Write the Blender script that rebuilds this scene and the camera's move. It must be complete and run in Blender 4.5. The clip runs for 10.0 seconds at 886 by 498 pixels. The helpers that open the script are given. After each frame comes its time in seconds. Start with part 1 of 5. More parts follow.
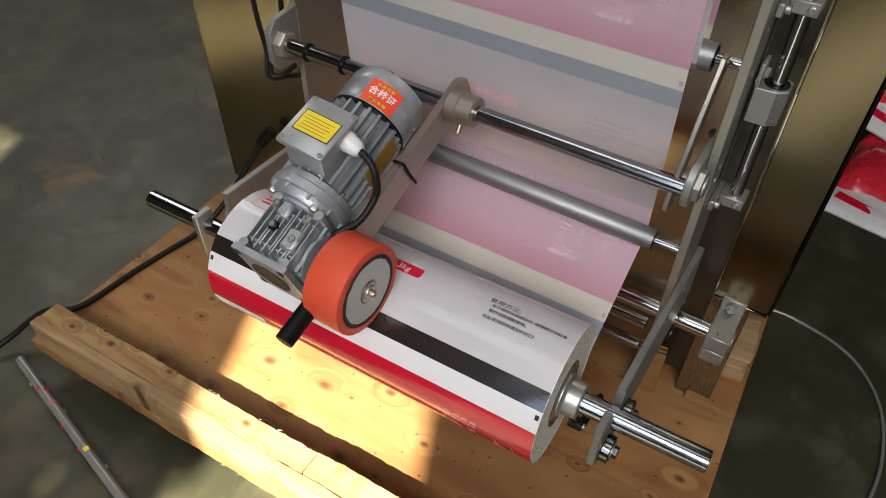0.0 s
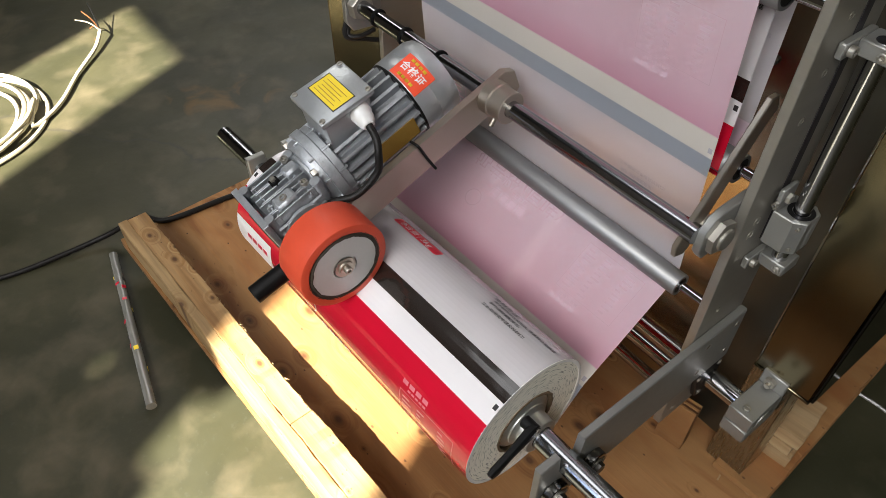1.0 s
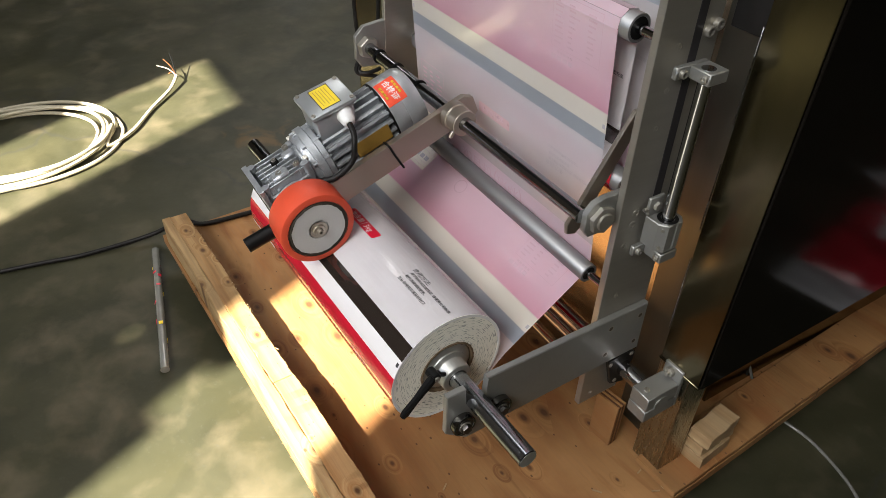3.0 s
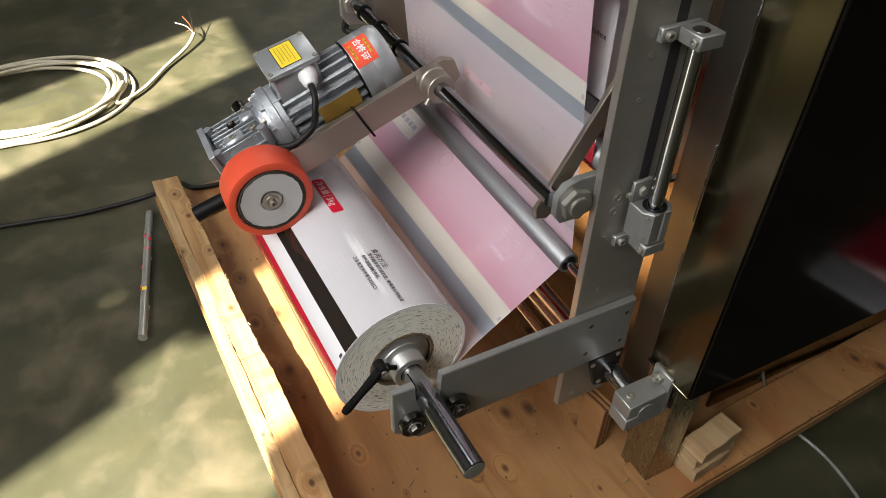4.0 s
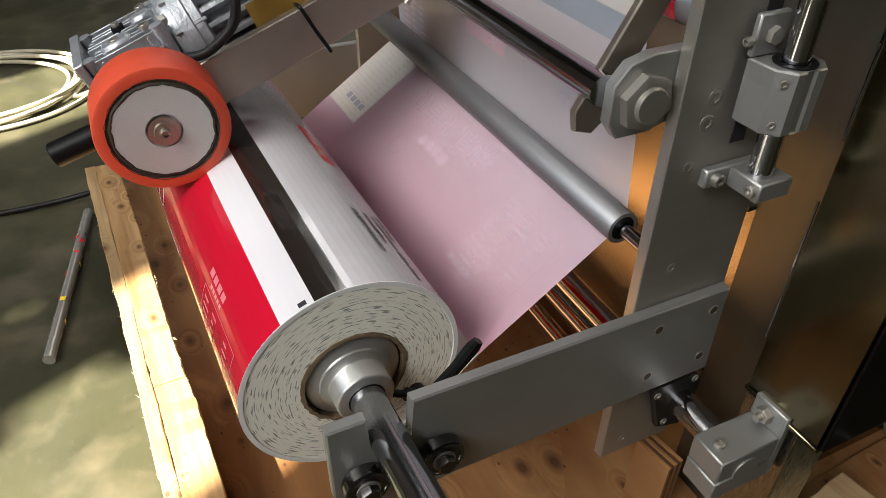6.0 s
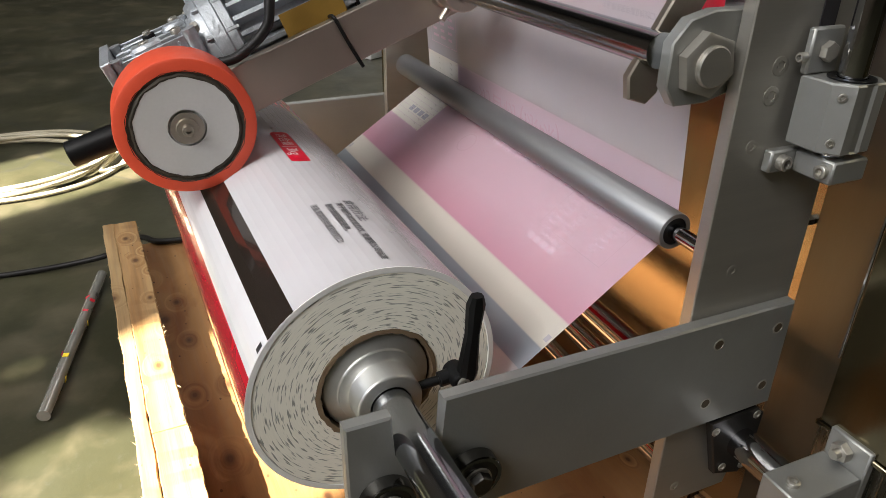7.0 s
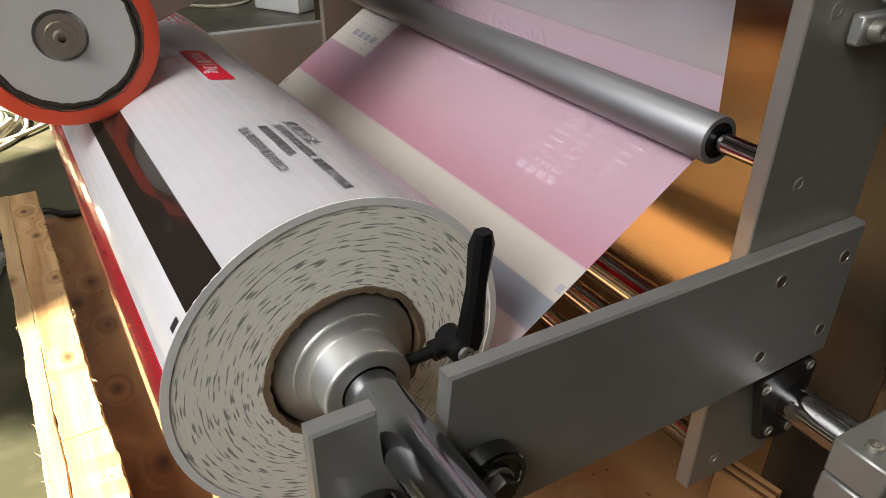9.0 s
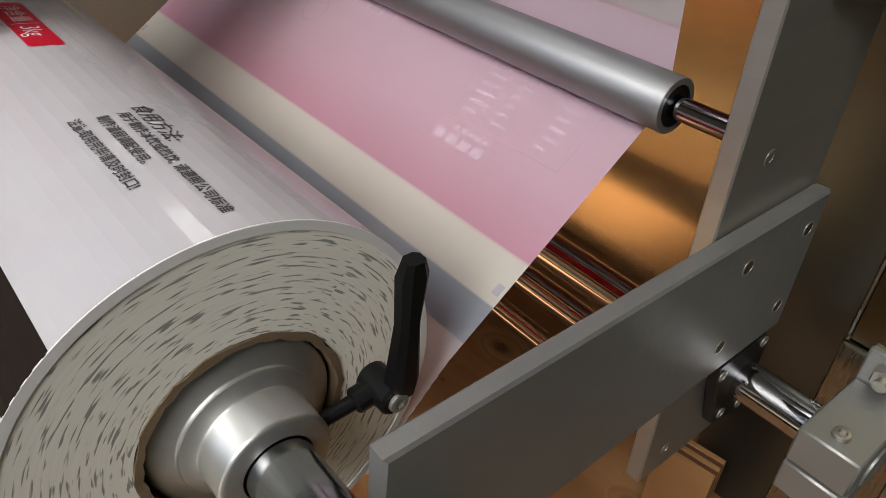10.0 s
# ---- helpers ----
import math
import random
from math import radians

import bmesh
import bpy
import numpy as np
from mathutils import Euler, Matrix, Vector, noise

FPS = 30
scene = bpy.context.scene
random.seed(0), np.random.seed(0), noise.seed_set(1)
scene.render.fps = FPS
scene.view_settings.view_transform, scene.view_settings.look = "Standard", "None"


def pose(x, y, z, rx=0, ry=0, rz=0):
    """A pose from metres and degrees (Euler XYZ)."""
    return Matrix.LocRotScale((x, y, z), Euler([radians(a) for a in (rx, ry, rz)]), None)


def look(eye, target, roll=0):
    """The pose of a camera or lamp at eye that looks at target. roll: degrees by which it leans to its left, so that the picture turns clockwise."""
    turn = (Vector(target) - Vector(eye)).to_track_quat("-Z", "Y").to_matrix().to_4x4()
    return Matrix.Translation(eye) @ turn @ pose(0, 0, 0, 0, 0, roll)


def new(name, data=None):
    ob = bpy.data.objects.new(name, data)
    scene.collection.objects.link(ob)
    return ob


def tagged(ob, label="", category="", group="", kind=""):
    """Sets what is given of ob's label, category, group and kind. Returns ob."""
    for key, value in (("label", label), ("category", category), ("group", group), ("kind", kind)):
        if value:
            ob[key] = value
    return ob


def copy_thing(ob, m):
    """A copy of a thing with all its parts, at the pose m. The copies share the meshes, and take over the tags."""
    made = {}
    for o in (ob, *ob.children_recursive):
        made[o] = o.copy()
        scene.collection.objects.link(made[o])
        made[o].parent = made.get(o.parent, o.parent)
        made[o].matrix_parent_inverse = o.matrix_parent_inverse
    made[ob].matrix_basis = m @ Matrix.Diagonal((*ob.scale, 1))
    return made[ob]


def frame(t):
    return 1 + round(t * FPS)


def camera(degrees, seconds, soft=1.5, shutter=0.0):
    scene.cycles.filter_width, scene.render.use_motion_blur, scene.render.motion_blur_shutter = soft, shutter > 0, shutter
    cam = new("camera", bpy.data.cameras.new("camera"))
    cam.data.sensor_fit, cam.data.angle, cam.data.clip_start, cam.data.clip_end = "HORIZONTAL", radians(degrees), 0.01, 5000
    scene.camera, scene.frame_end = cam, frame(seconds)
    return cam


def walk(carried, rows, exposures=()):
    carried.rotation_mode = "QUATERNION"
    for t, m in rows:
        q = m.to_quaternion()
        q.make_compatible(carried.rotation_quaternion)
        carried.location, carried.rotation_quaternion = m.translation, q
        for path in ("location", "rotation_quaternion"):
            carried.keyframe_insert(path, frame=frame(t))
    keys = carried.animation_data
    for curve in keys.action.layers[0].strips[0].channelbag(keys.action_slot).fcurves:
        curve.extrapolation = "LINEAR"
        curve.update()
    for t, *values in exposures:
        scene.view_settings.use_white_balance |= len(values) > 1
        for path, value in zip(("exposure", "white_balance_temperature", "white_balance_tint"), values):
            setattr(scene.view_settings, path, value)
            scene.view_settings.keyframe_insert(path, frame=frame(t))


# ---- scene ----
cam = camera(64.5, 10.0, soft=0.5)
PATH = [
    (0, (0.077, -0.443, 1.0), (-0.698, 0.766, -0.392), 0.6),
    (0.5, (0.108, -0.344, 0.99), (-0.781, 0.725, -0.447), -0.5),
    (1, (0.192, -0.289, 0.99), (-0.9, 0.568, -0.45), 0.0),
    (1.5, (0.26, -0.27, 0.993), (-0.936, 0.485, -0.422), 0.6),
    (2, (0.322, -0.281, 1.005), (-0.905, 0.506, -0.364), 1.2),
    (2.5, (0.413, -0.308, 1.024), (-0.872, 0.519, -0.266), 1.0),
    (2.7, (0.449, -0.325, 1.023), (-0.86, 0.513, -0.236), 1.4),
    (3.8, (0.455, -0.23, 0.991), (-0.858, 0.538, -0.307), 1.6),
    (4, (0.435, -0.189, 0.972), (-0.899, 0.499, -0.35), 0.9),
    (4.5, (0.397, -0.135, 0.899), (-0.94, 0.47, -0.46), 0.3),
    (5, (0.347, -0.098, 0.829), (-0.934, 0.479, -0.594), -0.4),
    (5.5, (0.305, -0.082, 0.775), (-1.022, 0.54, -0.586), -0.0),
    (6, (0.285, -0.079, 0.716), (-1.151, 0.603, -0.497), 0.3),
    (6.2, (0.282, -0.081, 0.695), (-1.205, 0.591, -0.463), -0.3),
    (7.3, (0.293, -0.1, 0.602), (-1.346, 0.617, -0.293), 0.8),
    (7.5, (0.297, -0.102, 0.59), (-1.351, 0.592, -0.306), 0.5),
    (8, (0.297, -0.096, 0.569), (-1.324, 0.629, -0.351), 0.7),
    (8.5, (0.251, -0.084, 0.559), (-1.319, 0.698, -0.402), 0.2),
    (9, (0.19, -0.075, 0.55), (-1.308, 0.774, -0.468), 0.2),
    (9.5, (0.149, -0.059, 0.542), (-1.221, 0.867, -0.582), 1.2),
    (10, (0.119, -0.04, 0.542), (-1.128, 0.983, -0.641), 1.9),
]
EXPOSURES = [(0.0, 2.85), (0.5, 3.05), (1.5, 3.1), (4.5, 3.3), (5.5, 3.25), (7.5, 3.45), (8.5, 3.4), (9.5, 3.25), (10.0, 3.2)]
SUN_POWER = 5.0
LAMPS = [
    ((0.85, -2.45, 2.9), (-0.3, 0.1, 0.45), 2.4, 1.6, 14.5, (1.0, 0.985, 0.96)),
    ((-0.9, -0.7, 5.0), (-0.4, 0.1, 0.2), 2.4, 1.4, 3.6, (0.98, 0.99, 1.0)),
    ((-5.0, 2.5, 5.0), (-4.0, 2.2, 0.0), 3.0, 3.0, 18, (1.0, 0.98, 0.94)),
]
HANDLE = ((-0.303, -0.1, 0.443), (-0.303, -0.152, 0.428))
walk(cam, [(t, look(eye, target, roll)) for t, eye, target, roll in PATH], EXPOSURES)

FLOOR, DECK = -0.03, 0.045

# ---- light ----
SUN_WAY = Vector((-0.43, 0.95, -1.0)).normalized()
world = bpy.data.worlds.new("world")
scene.world = world
world.use_nodes = True
sky = world.node_tree.nodes.new("ShaderNodeTexSky")
sky.sky_type, sky.sun_disc = "NISHITA", False
sky.sun_elevation = math.asin(-SUN_WAY.z)
sky.sun_rotation = math.atan2(-SUN_WAY.x, -SUN_WAY.y)
world.node_tree.links.new(sky.outputs[0], world.node_tree.nodes["Background"].inputs[0])
world.node_tree.nodes["Background"].inputs[1].default_value = 0.1
sun = new("sun", bpy.data.lights.new("sun", "SUN"))
sun.data.energy, sun.data.angle, sun.data.color = SUN_POWER, radians(0.6), (1.0, 0.93, 0.78)
sun.matrix_world = look(-SUN_WAY * 8, (0, 0, 0))


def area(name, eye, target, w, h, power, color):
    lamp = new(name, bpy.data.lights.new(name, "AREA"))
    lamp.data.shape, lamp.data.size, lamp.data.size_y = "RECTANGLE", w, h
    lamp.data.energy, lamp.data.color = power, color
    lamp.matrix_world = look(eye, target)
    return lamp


# area lamps added as unseen soft fill; the hall has no openings there
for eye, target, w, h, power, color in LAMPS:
    area("fill_lamp", eye, target, w, h, power, color)


# ---- materials ----
def material(name, base, rough=0.5, metal=0.0, var=0.15, scale=8.0, bump=0.0, bump_scale=60.0, stretch=(1, 1, 1), coat=0.0, fine=0.05, rough_var=0.1, spec=0.5):
    m = bpy.data.materials.new(name)
    m.use_nodes = True
    n, l = m.node_tree.nodes, m.node_tree.links
    b = n["Principled BSDF"]
    b.inputs["Metallic"].default_value = metal
    b.inputs["Coat Weight"].default_value = coat
    b.inputs["Specular IOR Level"].default_value = spec
    co = n.new("ShaderNodeTexCoord")
    mp = n.new("ShaderNodeMapping")
    mp.inputs["Scale"].default_value = stretch
    l.new(co.outputs["Object"], mp.inputs[0])
    big, small = n.new("ShaderNodeTexNoise"), n.new("ShaderNodeTexNoise")
    big.inputs["Scale"].default_value, big.inputs["Detail"].default_value = scale, 6
    small.inputs["Scale"].default_value, small.inputs["Detail"].default_value = scale * 14, 4
    for t in (big, small):
        l.new(mp.outputs[0], t.inputs["Vector"])
    mix = n.new("ShaderNodeMix")
    mix.data_type = "RGBA"
    mix.inputs["A"].default_value = (*[min(1, c * (1 + var)) for c in base], 1)
    mix.inputs["B"].default_value = (*[c * (1 - var) for c in base], 1)
    l.new(big.outputs["Fac"], mix.inputs["Factor"])
    mix2 = n.new("ShaderNodeMix")
    mix2.data_type, mix2.blend_type = "RGBA", "MULTIPLY"
    mix2.inputs["Factor"].default_value = 1.0
    ramp = n.new("ShaderNodeMapRange")
    ramp.inputs["To Min"].default_value, ramp.inputs["To Max"].default_value = 1 - fine, 1 + fine
    l.new(small.outputs["Fac"], ramp.inputs[0])
    l.new(mix.outputs["Result"], mix2.inputs["A"])
    l.new(ramp.outputs[0], mix2.inputs["B"])
    l.new(mix2.outputs["Result"], b.inputs["Base Color"])
    rr = n.new("ShaderNodeMapRange")
    rr.inputs["To Min"].default_value, rr.inputs["To Max"].default_value = max(0.03, rough - rough_var), min(1, rough + rough_var)
    l.new(small.outputs["Fac"], rr.inputs[0])
    l.new(rr.outputs[0], b.inputs["Roughness"])
    if bump:
        t = n.new("ShaderNodeTexNoise")
        t.inputs["Scale"].default_value, t.inputs["Detail"].default_value = bump_scale, 5
        l.new(mp.outputs[0], t.inputs["Vector"])
        bp = n.new("ShaderNodeBump")
        bp.inputs["Strength"].default_value, bp.inputs["Distance"].default_value = bump, 0.002
        l.new(t.outputs["Fac"], bp.inputs["Height"])
        l.new(bp.outputs[0], b.inputs["Normal"])
    return m


def wood_material(name, light, dark, axis=0, knots=6.0, split=0.5, figure=(1.1, 16.0)):
    """Softwood: long grain along one axis, bent round dark knots, with fine splits, specks and stains."""
    m = bpy.data.materials.new(name)
    m.use_nodes = True
    n, l = m.node_tree.nodes, m.node_tree.links
    b = n["Principled BSDF"]
    b.inputs["Specular IOR Level"].default_value = 0.3
    co = n.new("ShaderNodeTexCoord")

    def scaled(v):
        mp = n.new("ShaderNodeMapping")
        mp.inputs["Scale"].default_value = v
        l.new(co.outputs["Object"], mp.inputs[0])
        return mp.outputs[0]

    def along(a, c):
        v = [c, c, c]
        v[axis] = a
        return v

    def grain(vec, detail, distortion=0.0):
        t = n.new("ShaderNodeTexNoise")
        t.inputs["Scale"].default_value, t.inputs["Detail"].default_value, t.inputs["Distortion"].default_value = 1.0, detail, distortion
        l.new(vec, t.inputs["Vector"])
        return t.outputs["Fac"]

    def spread(src, a, c, lo, hi):
        r = n.new("ShaderNodeMapRange")
        for key, val in (("From Min", a), ("From Max", c), ("To Min", lo), ("To Max", hi)):
            r.inputs[key].default_value = val
        l.new(src, r.inputs[0])
        return r.outputs[0]

    def blend(a, color, fac, mode="MIX"):
        x = n.new("ShaderNodeMix")
        x.data_type, x.blend_type = "RGBA", mode
        l.new(a, x.inputs["A"])
        if isinstance(color, tuple):
            x.inputs["B"].default_value = (*color, 1)
        else:
            l.new(color, x.inputs["B"])
        if isinstance(fac, float):
            x.inputs["Factor"].default_value = fac
        else:
            l.new(fac, x.inputs["Factor"])
        return x.outputs["Result"]

    def knot(scale, lo, hi):
        vo = n.new("ShaderNodeTexVoronoi")
        vo.voronoi_dimensions = "2D"
        vo.inputs["Scale"].default_value = scale
        l.new(scaled(along(0.72, 1.15)), vo.inputs["Vector"])
        sp = n.new("ShaderNodeSeparateXYZ")
        l.new(vo.outputs["Color"], sp.inputs[0])
        size = spread(sp.outputs[0], 0.0, 1.0, lo, hi)
        dv = n.new("ShaderNodeMath")
        dv.operation = "DIVIDE"
        l.new(vo.outputs["Distance"], dv.inputs[0])
        top = n.new("ShaderNodeMath")
        top.operation = "MAXIMUM"
        top.inputs[1].default_value = 0.003
        l.new(size, top.inputs[0])
        l.new(top.outputs[0], dv.inputs[1])
        return dv.outputs[0]

    k1 = knot(knots, -0.015, 0.105)
    k2 = knot(knots * 3.1, -0.1, 0.085)
    warp = n.new("ShaderNodeVectorMath")
    warp.operation = "MULTIPLY_ADD"
    l.new(spread(k1, 0.5, 4.5, 1.2, 0.0), warp.inputs[0])
    warp.inputs[1].default_value = (1, 1, 1)
    l.new(scaled(along(*figure)), warp.inputs[2])
    gr = grain(warp.outputs[0], 9, 0.9)
    ramp = n.new("ShaderNodeValToRGB")
    ramp.color_ramp.elements[0].position, ramp.color_ramp.elements[1].position = 0.34, 0.62
    ramp.color_ramp.elements[0].color, ramp.color_ramp.elements[1].color = (*dark, 1), (*light, 1)
    l.new(gr, ramp.inputs[0])
    c = ramp.outputs[0]
    c = blend(c, spread(grain(scaled(along(2.0, 5.0)), 5, 0.5), 0.3, 0.7, 0.68, 1.22), 1.0, "MULTIPLY")
    c = blend(c, tuple(v * q for v, q in zip(dark, (0.75, 0.55, 0.45))), spread(grain(scaled(along(3.0, 11.0)), 6, 1.4), 0.6, 0.76, 0.0, 0.75))
    if figure[0] > 2:
        # rotary-cut veneer: broad red-brown clouds, little straight grain
        c = blend(c, (light[0] * 0.8, light[1] * 0.55, light[2] * 0.45), spread(grain(scaled(along(3.5, 5.5)), 6, 1.2), 0.5, 0.72, 0.0, 0.8))
        c = blend(c, tuple(v * 1.3 for v in light), spread(grain(scaled(along(6.0, 8.0)), 5, 0.8), 0.56, 0.74, 0.0, 0.6))
    fine = grain(scaled(along(9.0, 190.0)), 3)
    c = blend(c, spread(fine, 0.3, 0.7, *((0.95, 1.05) if figure[0] > 2 else (0.84, 1.12))), 1.0, "MULTIPLY")
    c = blend(c, tuple(v * 0.4 for v in dark), spread(grain(scaled(along(0.9, 34.0)), 2, 0.3), 0.735, 0.755, 0.0, split))
    c = blend(c, tuple(v * 0.55 for v in dark), spread(k1, 1.0, 1.6, 0.5, 0.0))
    c = blend(c, (0.07, 0.03, 0.014), spread(k1, 0.45, 1.0, 0.85, 0.0))
    c = blend(c, (0.06, 0.025, 0.012), spread(k2, 0.75, 1.0, 0.75, 0.0))
    l.new(c, b.inputs["Base Color"])
    l.new(spread(fine, 0.3, 0.7, 0.55, 0.8), b.inputs["Roughness"])
    add = n.new("ShaderNodeMath")
    l.new(gr, add.inputs[0])
    l.new(fine, add.inputs[1])
    bp = n.new("ShaderNodeBump")
    bp.inputs["Strength"].default_value, bp.inputs["Distance"].default_value = 0.35, 0.0015
    l.new(add.outputs[0], bp.inputs["Height"])
    l.new(bp.outputs[0], b.inputs["Normal"])
    return m


def floor_material():
    """Old green-grey painted concrete: cloudy dirt, pale scuffs, rust stains and hairline cracks."""
    m = bpy.data.materials.new("painted_concrete")
    m.use_nodes = True
    n, l = m.node_tree.nodes, m.node_tree.links
    b = n["Principled BSDF"]
    co = n.new("ShaderNodeTexCoord")

    def noise_node(scale, detail=6, distortion=0.0):
        t = n.new("ShaderNodeTexNoise")
        t.inputs["Scale"].default_value, t.inputs["Detail"].default_value, t.inputs["Distortion"].default_value = scale, detail, distortion
        l.new(co.outputs["Object"], t.inputs["Vector"])
        return t

    def over(a, color, fac, lo, hi, amount):
        r = n.new("ShaderNodeMapRange")
        r.inputs["From Min"].default_value, r.inputs["From Max"].default_value, r.inputs["To Max"].default_value = lo, hi, amount
        l.new(fac, r.inputs[0])
        x = n.new("ShaderNodeMix")
        x.data_type = "RGBA"
        l.new(r.outputs[0], x.inputs["Factor"])
        if a is None:
            x.inputs["A"].default_value = (0.0295, 0.0295, 0.0145, 1)
        else:
            l.new(a, x.inputs["A"])
        x.inputs["B"].default_value = (*color, 1)
        return x.outputs["Result"]

    c = over(None, (0.064, 0.059, 0.031), noise_node(2.3, 8, 0.6).outputs["Fac"], 0.42, 0.7, 0.9)
    c = over(c, (0.021, 0.0215, 0.01), noise_node(5.0, 8, 1.5).outputs["Fac"], 0.52, 0.75, 0.8)
    c = over(c, (0.13, 0.108, 0.07), noise_node(11.0, 7, 0.2).outputs["Fac"], 0.5, 0.8, 0.6)
    c = over(c, (0.17, 0.09, 0.025), noise_node(1.9, 3, 0.2).outputs["Fac"], 0.69, 0.78, 0.6)
    c = over(c, (0.05, 0.05, 0.04), noise_node(120.0, 3).outputs["Fac"], 0.62, 0.75, 0.35)
    away, patch = n.new("ShaderNodeVectorMath"), n.new("ShaderNodeMath")
    away.operation, patch.operation = "DISTANCE", "MULTIPLY_ADD"
    away.inputs[1].default_value = (-1.36, 0.2, FLOOR)
    l.new(co.outputs["Object"], away.inputs[0])
    l.new(noise_node(11.0, 8, 1.0).outputs["Fac"], patch.inputs[0])
    patch.inputs[1].default_value = -0.62
    l.new(away.outputs["Value"], patch.inputs[2])
    c = over(c, (0.15, 0.08, 0.02), patch.outputs[0], -0.25, -0.34, 0.6)
    vo = n.new("ShaderNodeTexVoronoi")
    vo.feature = "DISTANCE_TO_EDGE"
    vo.inputs["Scale"].default_value = 0.55
    wv = n.new("ShaderNodeVectorMath")
    wv.operation = "MULTIPLY_ADD"
    wv.inputs[1].default_value = (0.35, 0.35, 0.35)
    l.new(noise_node(3.0).outputs["Color"], wv.inputs[0])
    l.new(co.outputs["Object"], wv.inputs[2])
    l.new(wv.outputs[0], vo.inputs["Vector"])
    c = over(c, (0.03, 0.03, 0.025), vo.outputs["Distance"], 0.0035, 0.0, 0.7)
    l.new(c, b.inputs["Base Color"])
    rr = n.new("ShaderNodeMapRange")
    rr.inputs["To Min"].default_value, rr.inputs["To Max"].default_value = 0.3, 0.65
    l.new(noise_node(9.0).outputs["Fac"], rr.inputs[0])
    l.new(rr.outputs[0], b.inputs["Roughness"])
    bp = n.new("ShaderNodeBump")
    bp.inputs["Strength"].default_value, bp.inputs["Distance"].default_value = 0.25, 0.003
    l.new(noise_node(30.0, 8).outputs["Fac"], bp.inputs["Height"])
    l.new(bp.outputs[0], b.inputs["Normal"])
    return m


def banded(name, colors, rough, coat, translucent=0.0, soft=False, clear=None):
    """Printed film: bands that repeat along the web, from the UV's first axis in metres."""
    m = bpy.data.materials.new(name)
    m.use_nodes = True
    n, l = m.node_tree.nodes, m.node_tree.links
    b = n["Principled BSDF"]
    uv, sp = n.new("ShaderNodeUVMap"), n.new("ShaderNodeSeparateXYZ")
    uv.uv_map = "UVMap"
    l.new(uv.outputs[0], sp.inputs[0])
    dv, fr = n.new("ShaderNodeMath"), n.new("ShaderNodeMath")
    dv.operation, fr.operation = "DIVIDE", "FRACT"
    dv.inputs[1].default_value = PERIOD
    l.new(sp.outputs[0], dv.inputs[0])
    l.new(dv.outputs[0], fr.inputs[0])
    ramp = n.new("ShaderNodeValToRGB")
    ramp.color_ramp.interpolation = "LINEAR" if soft else "CONSTANT"
    e = ramp.color_ramp.elements
    while len(e) < len(colors):
        e.new(0.5)
    for el, (deg, col) in zip(e, colors):
        el.position, el.color = deg / PITCH, (*col, 1)
    l.new(fr.outputs[0], ramp.inputs[0])
    no = n.new("ShaderNodeTexNoise")
    no.inputs["Scale"].default_value, no.inputs["Detail"].default_value = 9.0, 5
    l.new(uv.outputs[0], no.inputs["Vector"])
    tone = n.new("ShaderNodeMapRange")
    tone.inputs["To Min"].default_value, tone.inputs["To Max"].default_value = 0.93, 1.05
    l.new(no.outputs["Fac"], tone.inputs[0])
    mul = n.new("ShaderNodeMix")
    mul.data_type, mul.blend_type = "RGBA", "MULTIPLY"
    mul.inputs["Factor"].default_value = 1
    l.new(ramp.outputs[0], mul.inputs["A"])
    l.new(tone.outputs[0], mul.inputs["B"])
    l.new(mul.outputs["Result"], b.inputs["Base Color"])
    b.inputs["Roughness"].default_value = rough
    b.inputs["Coat Weight"].default_value, b.inputs["Coat Roughness"].default_value = coat, 0.06
    wr = n.new("ShaderNodeTexNoise")
    wr.inputs["Scale"].default_value, wr.inputs["Detail"].default_value, wr.inputs["Distortion"].default_value = 6.0, 2, 1.4
    l.new(uv.outputs[0], wr.inputs["Vector"])
    bp = n.new("ShaderNodeBump")
    bp.inputs["Strength"].default_value, bp.inputs["Distance"].default_value = 0.6, 0.005
    l.new(wr.outputs["Fac"], bp.inputs["Height"])
    l.new(bp.outputs[0], b.inputs["Normal"])
    if clear:
        # thin white print lets the things behind show through a little
        cr, tp, mt = n.new("ShaderNodeValToRGB"), n.new("ShaderNodeBsdfTransparent"), n.new("ShaderNodeMixShader")
        ce = cr.color_ramp.elements
        stops = ((0, 0.0), (RED_END - 0.2, 0.0), (RED_END + 0.5, clear[0]), (199, clear[0]), (210, clear[1]), (229.6, clear[1]))
        while len(ce) < len(stops):
            ce.new(0.5)
        for el, (deg, k) in zip(ce, stops):
            el.position, el.color = deg / PITCH, (k, k, k, 1)
        l.new(fr.outputs[0], cr.inputs[0])
        l.new(cr.outputs[0], mt.inputs[0])
        l.new(b.outputs[0], mt.inputs[1])
        l.new(tp.outputs[0], mt.inputs[2])
        b = mt
        l.new(mt.outputs[0], n["Material Output"].inputs[0])
    if translucent:
        tr, mx = n.new("ShaderNodeBsdfTranslucent"), n.new("ShaderNodeMixShader")
        l.new(mul.outputs["Result"], tr.inputs[0])
        mx.inputs[0].default_value = translucent
        l.new(b.outputs[0], mx.inputs[1])
        l.new(tr.outputs[0], mx.inputs[2])
        l.new(mx.outputs[0], n["Material Output"].inputs[0])
    return m


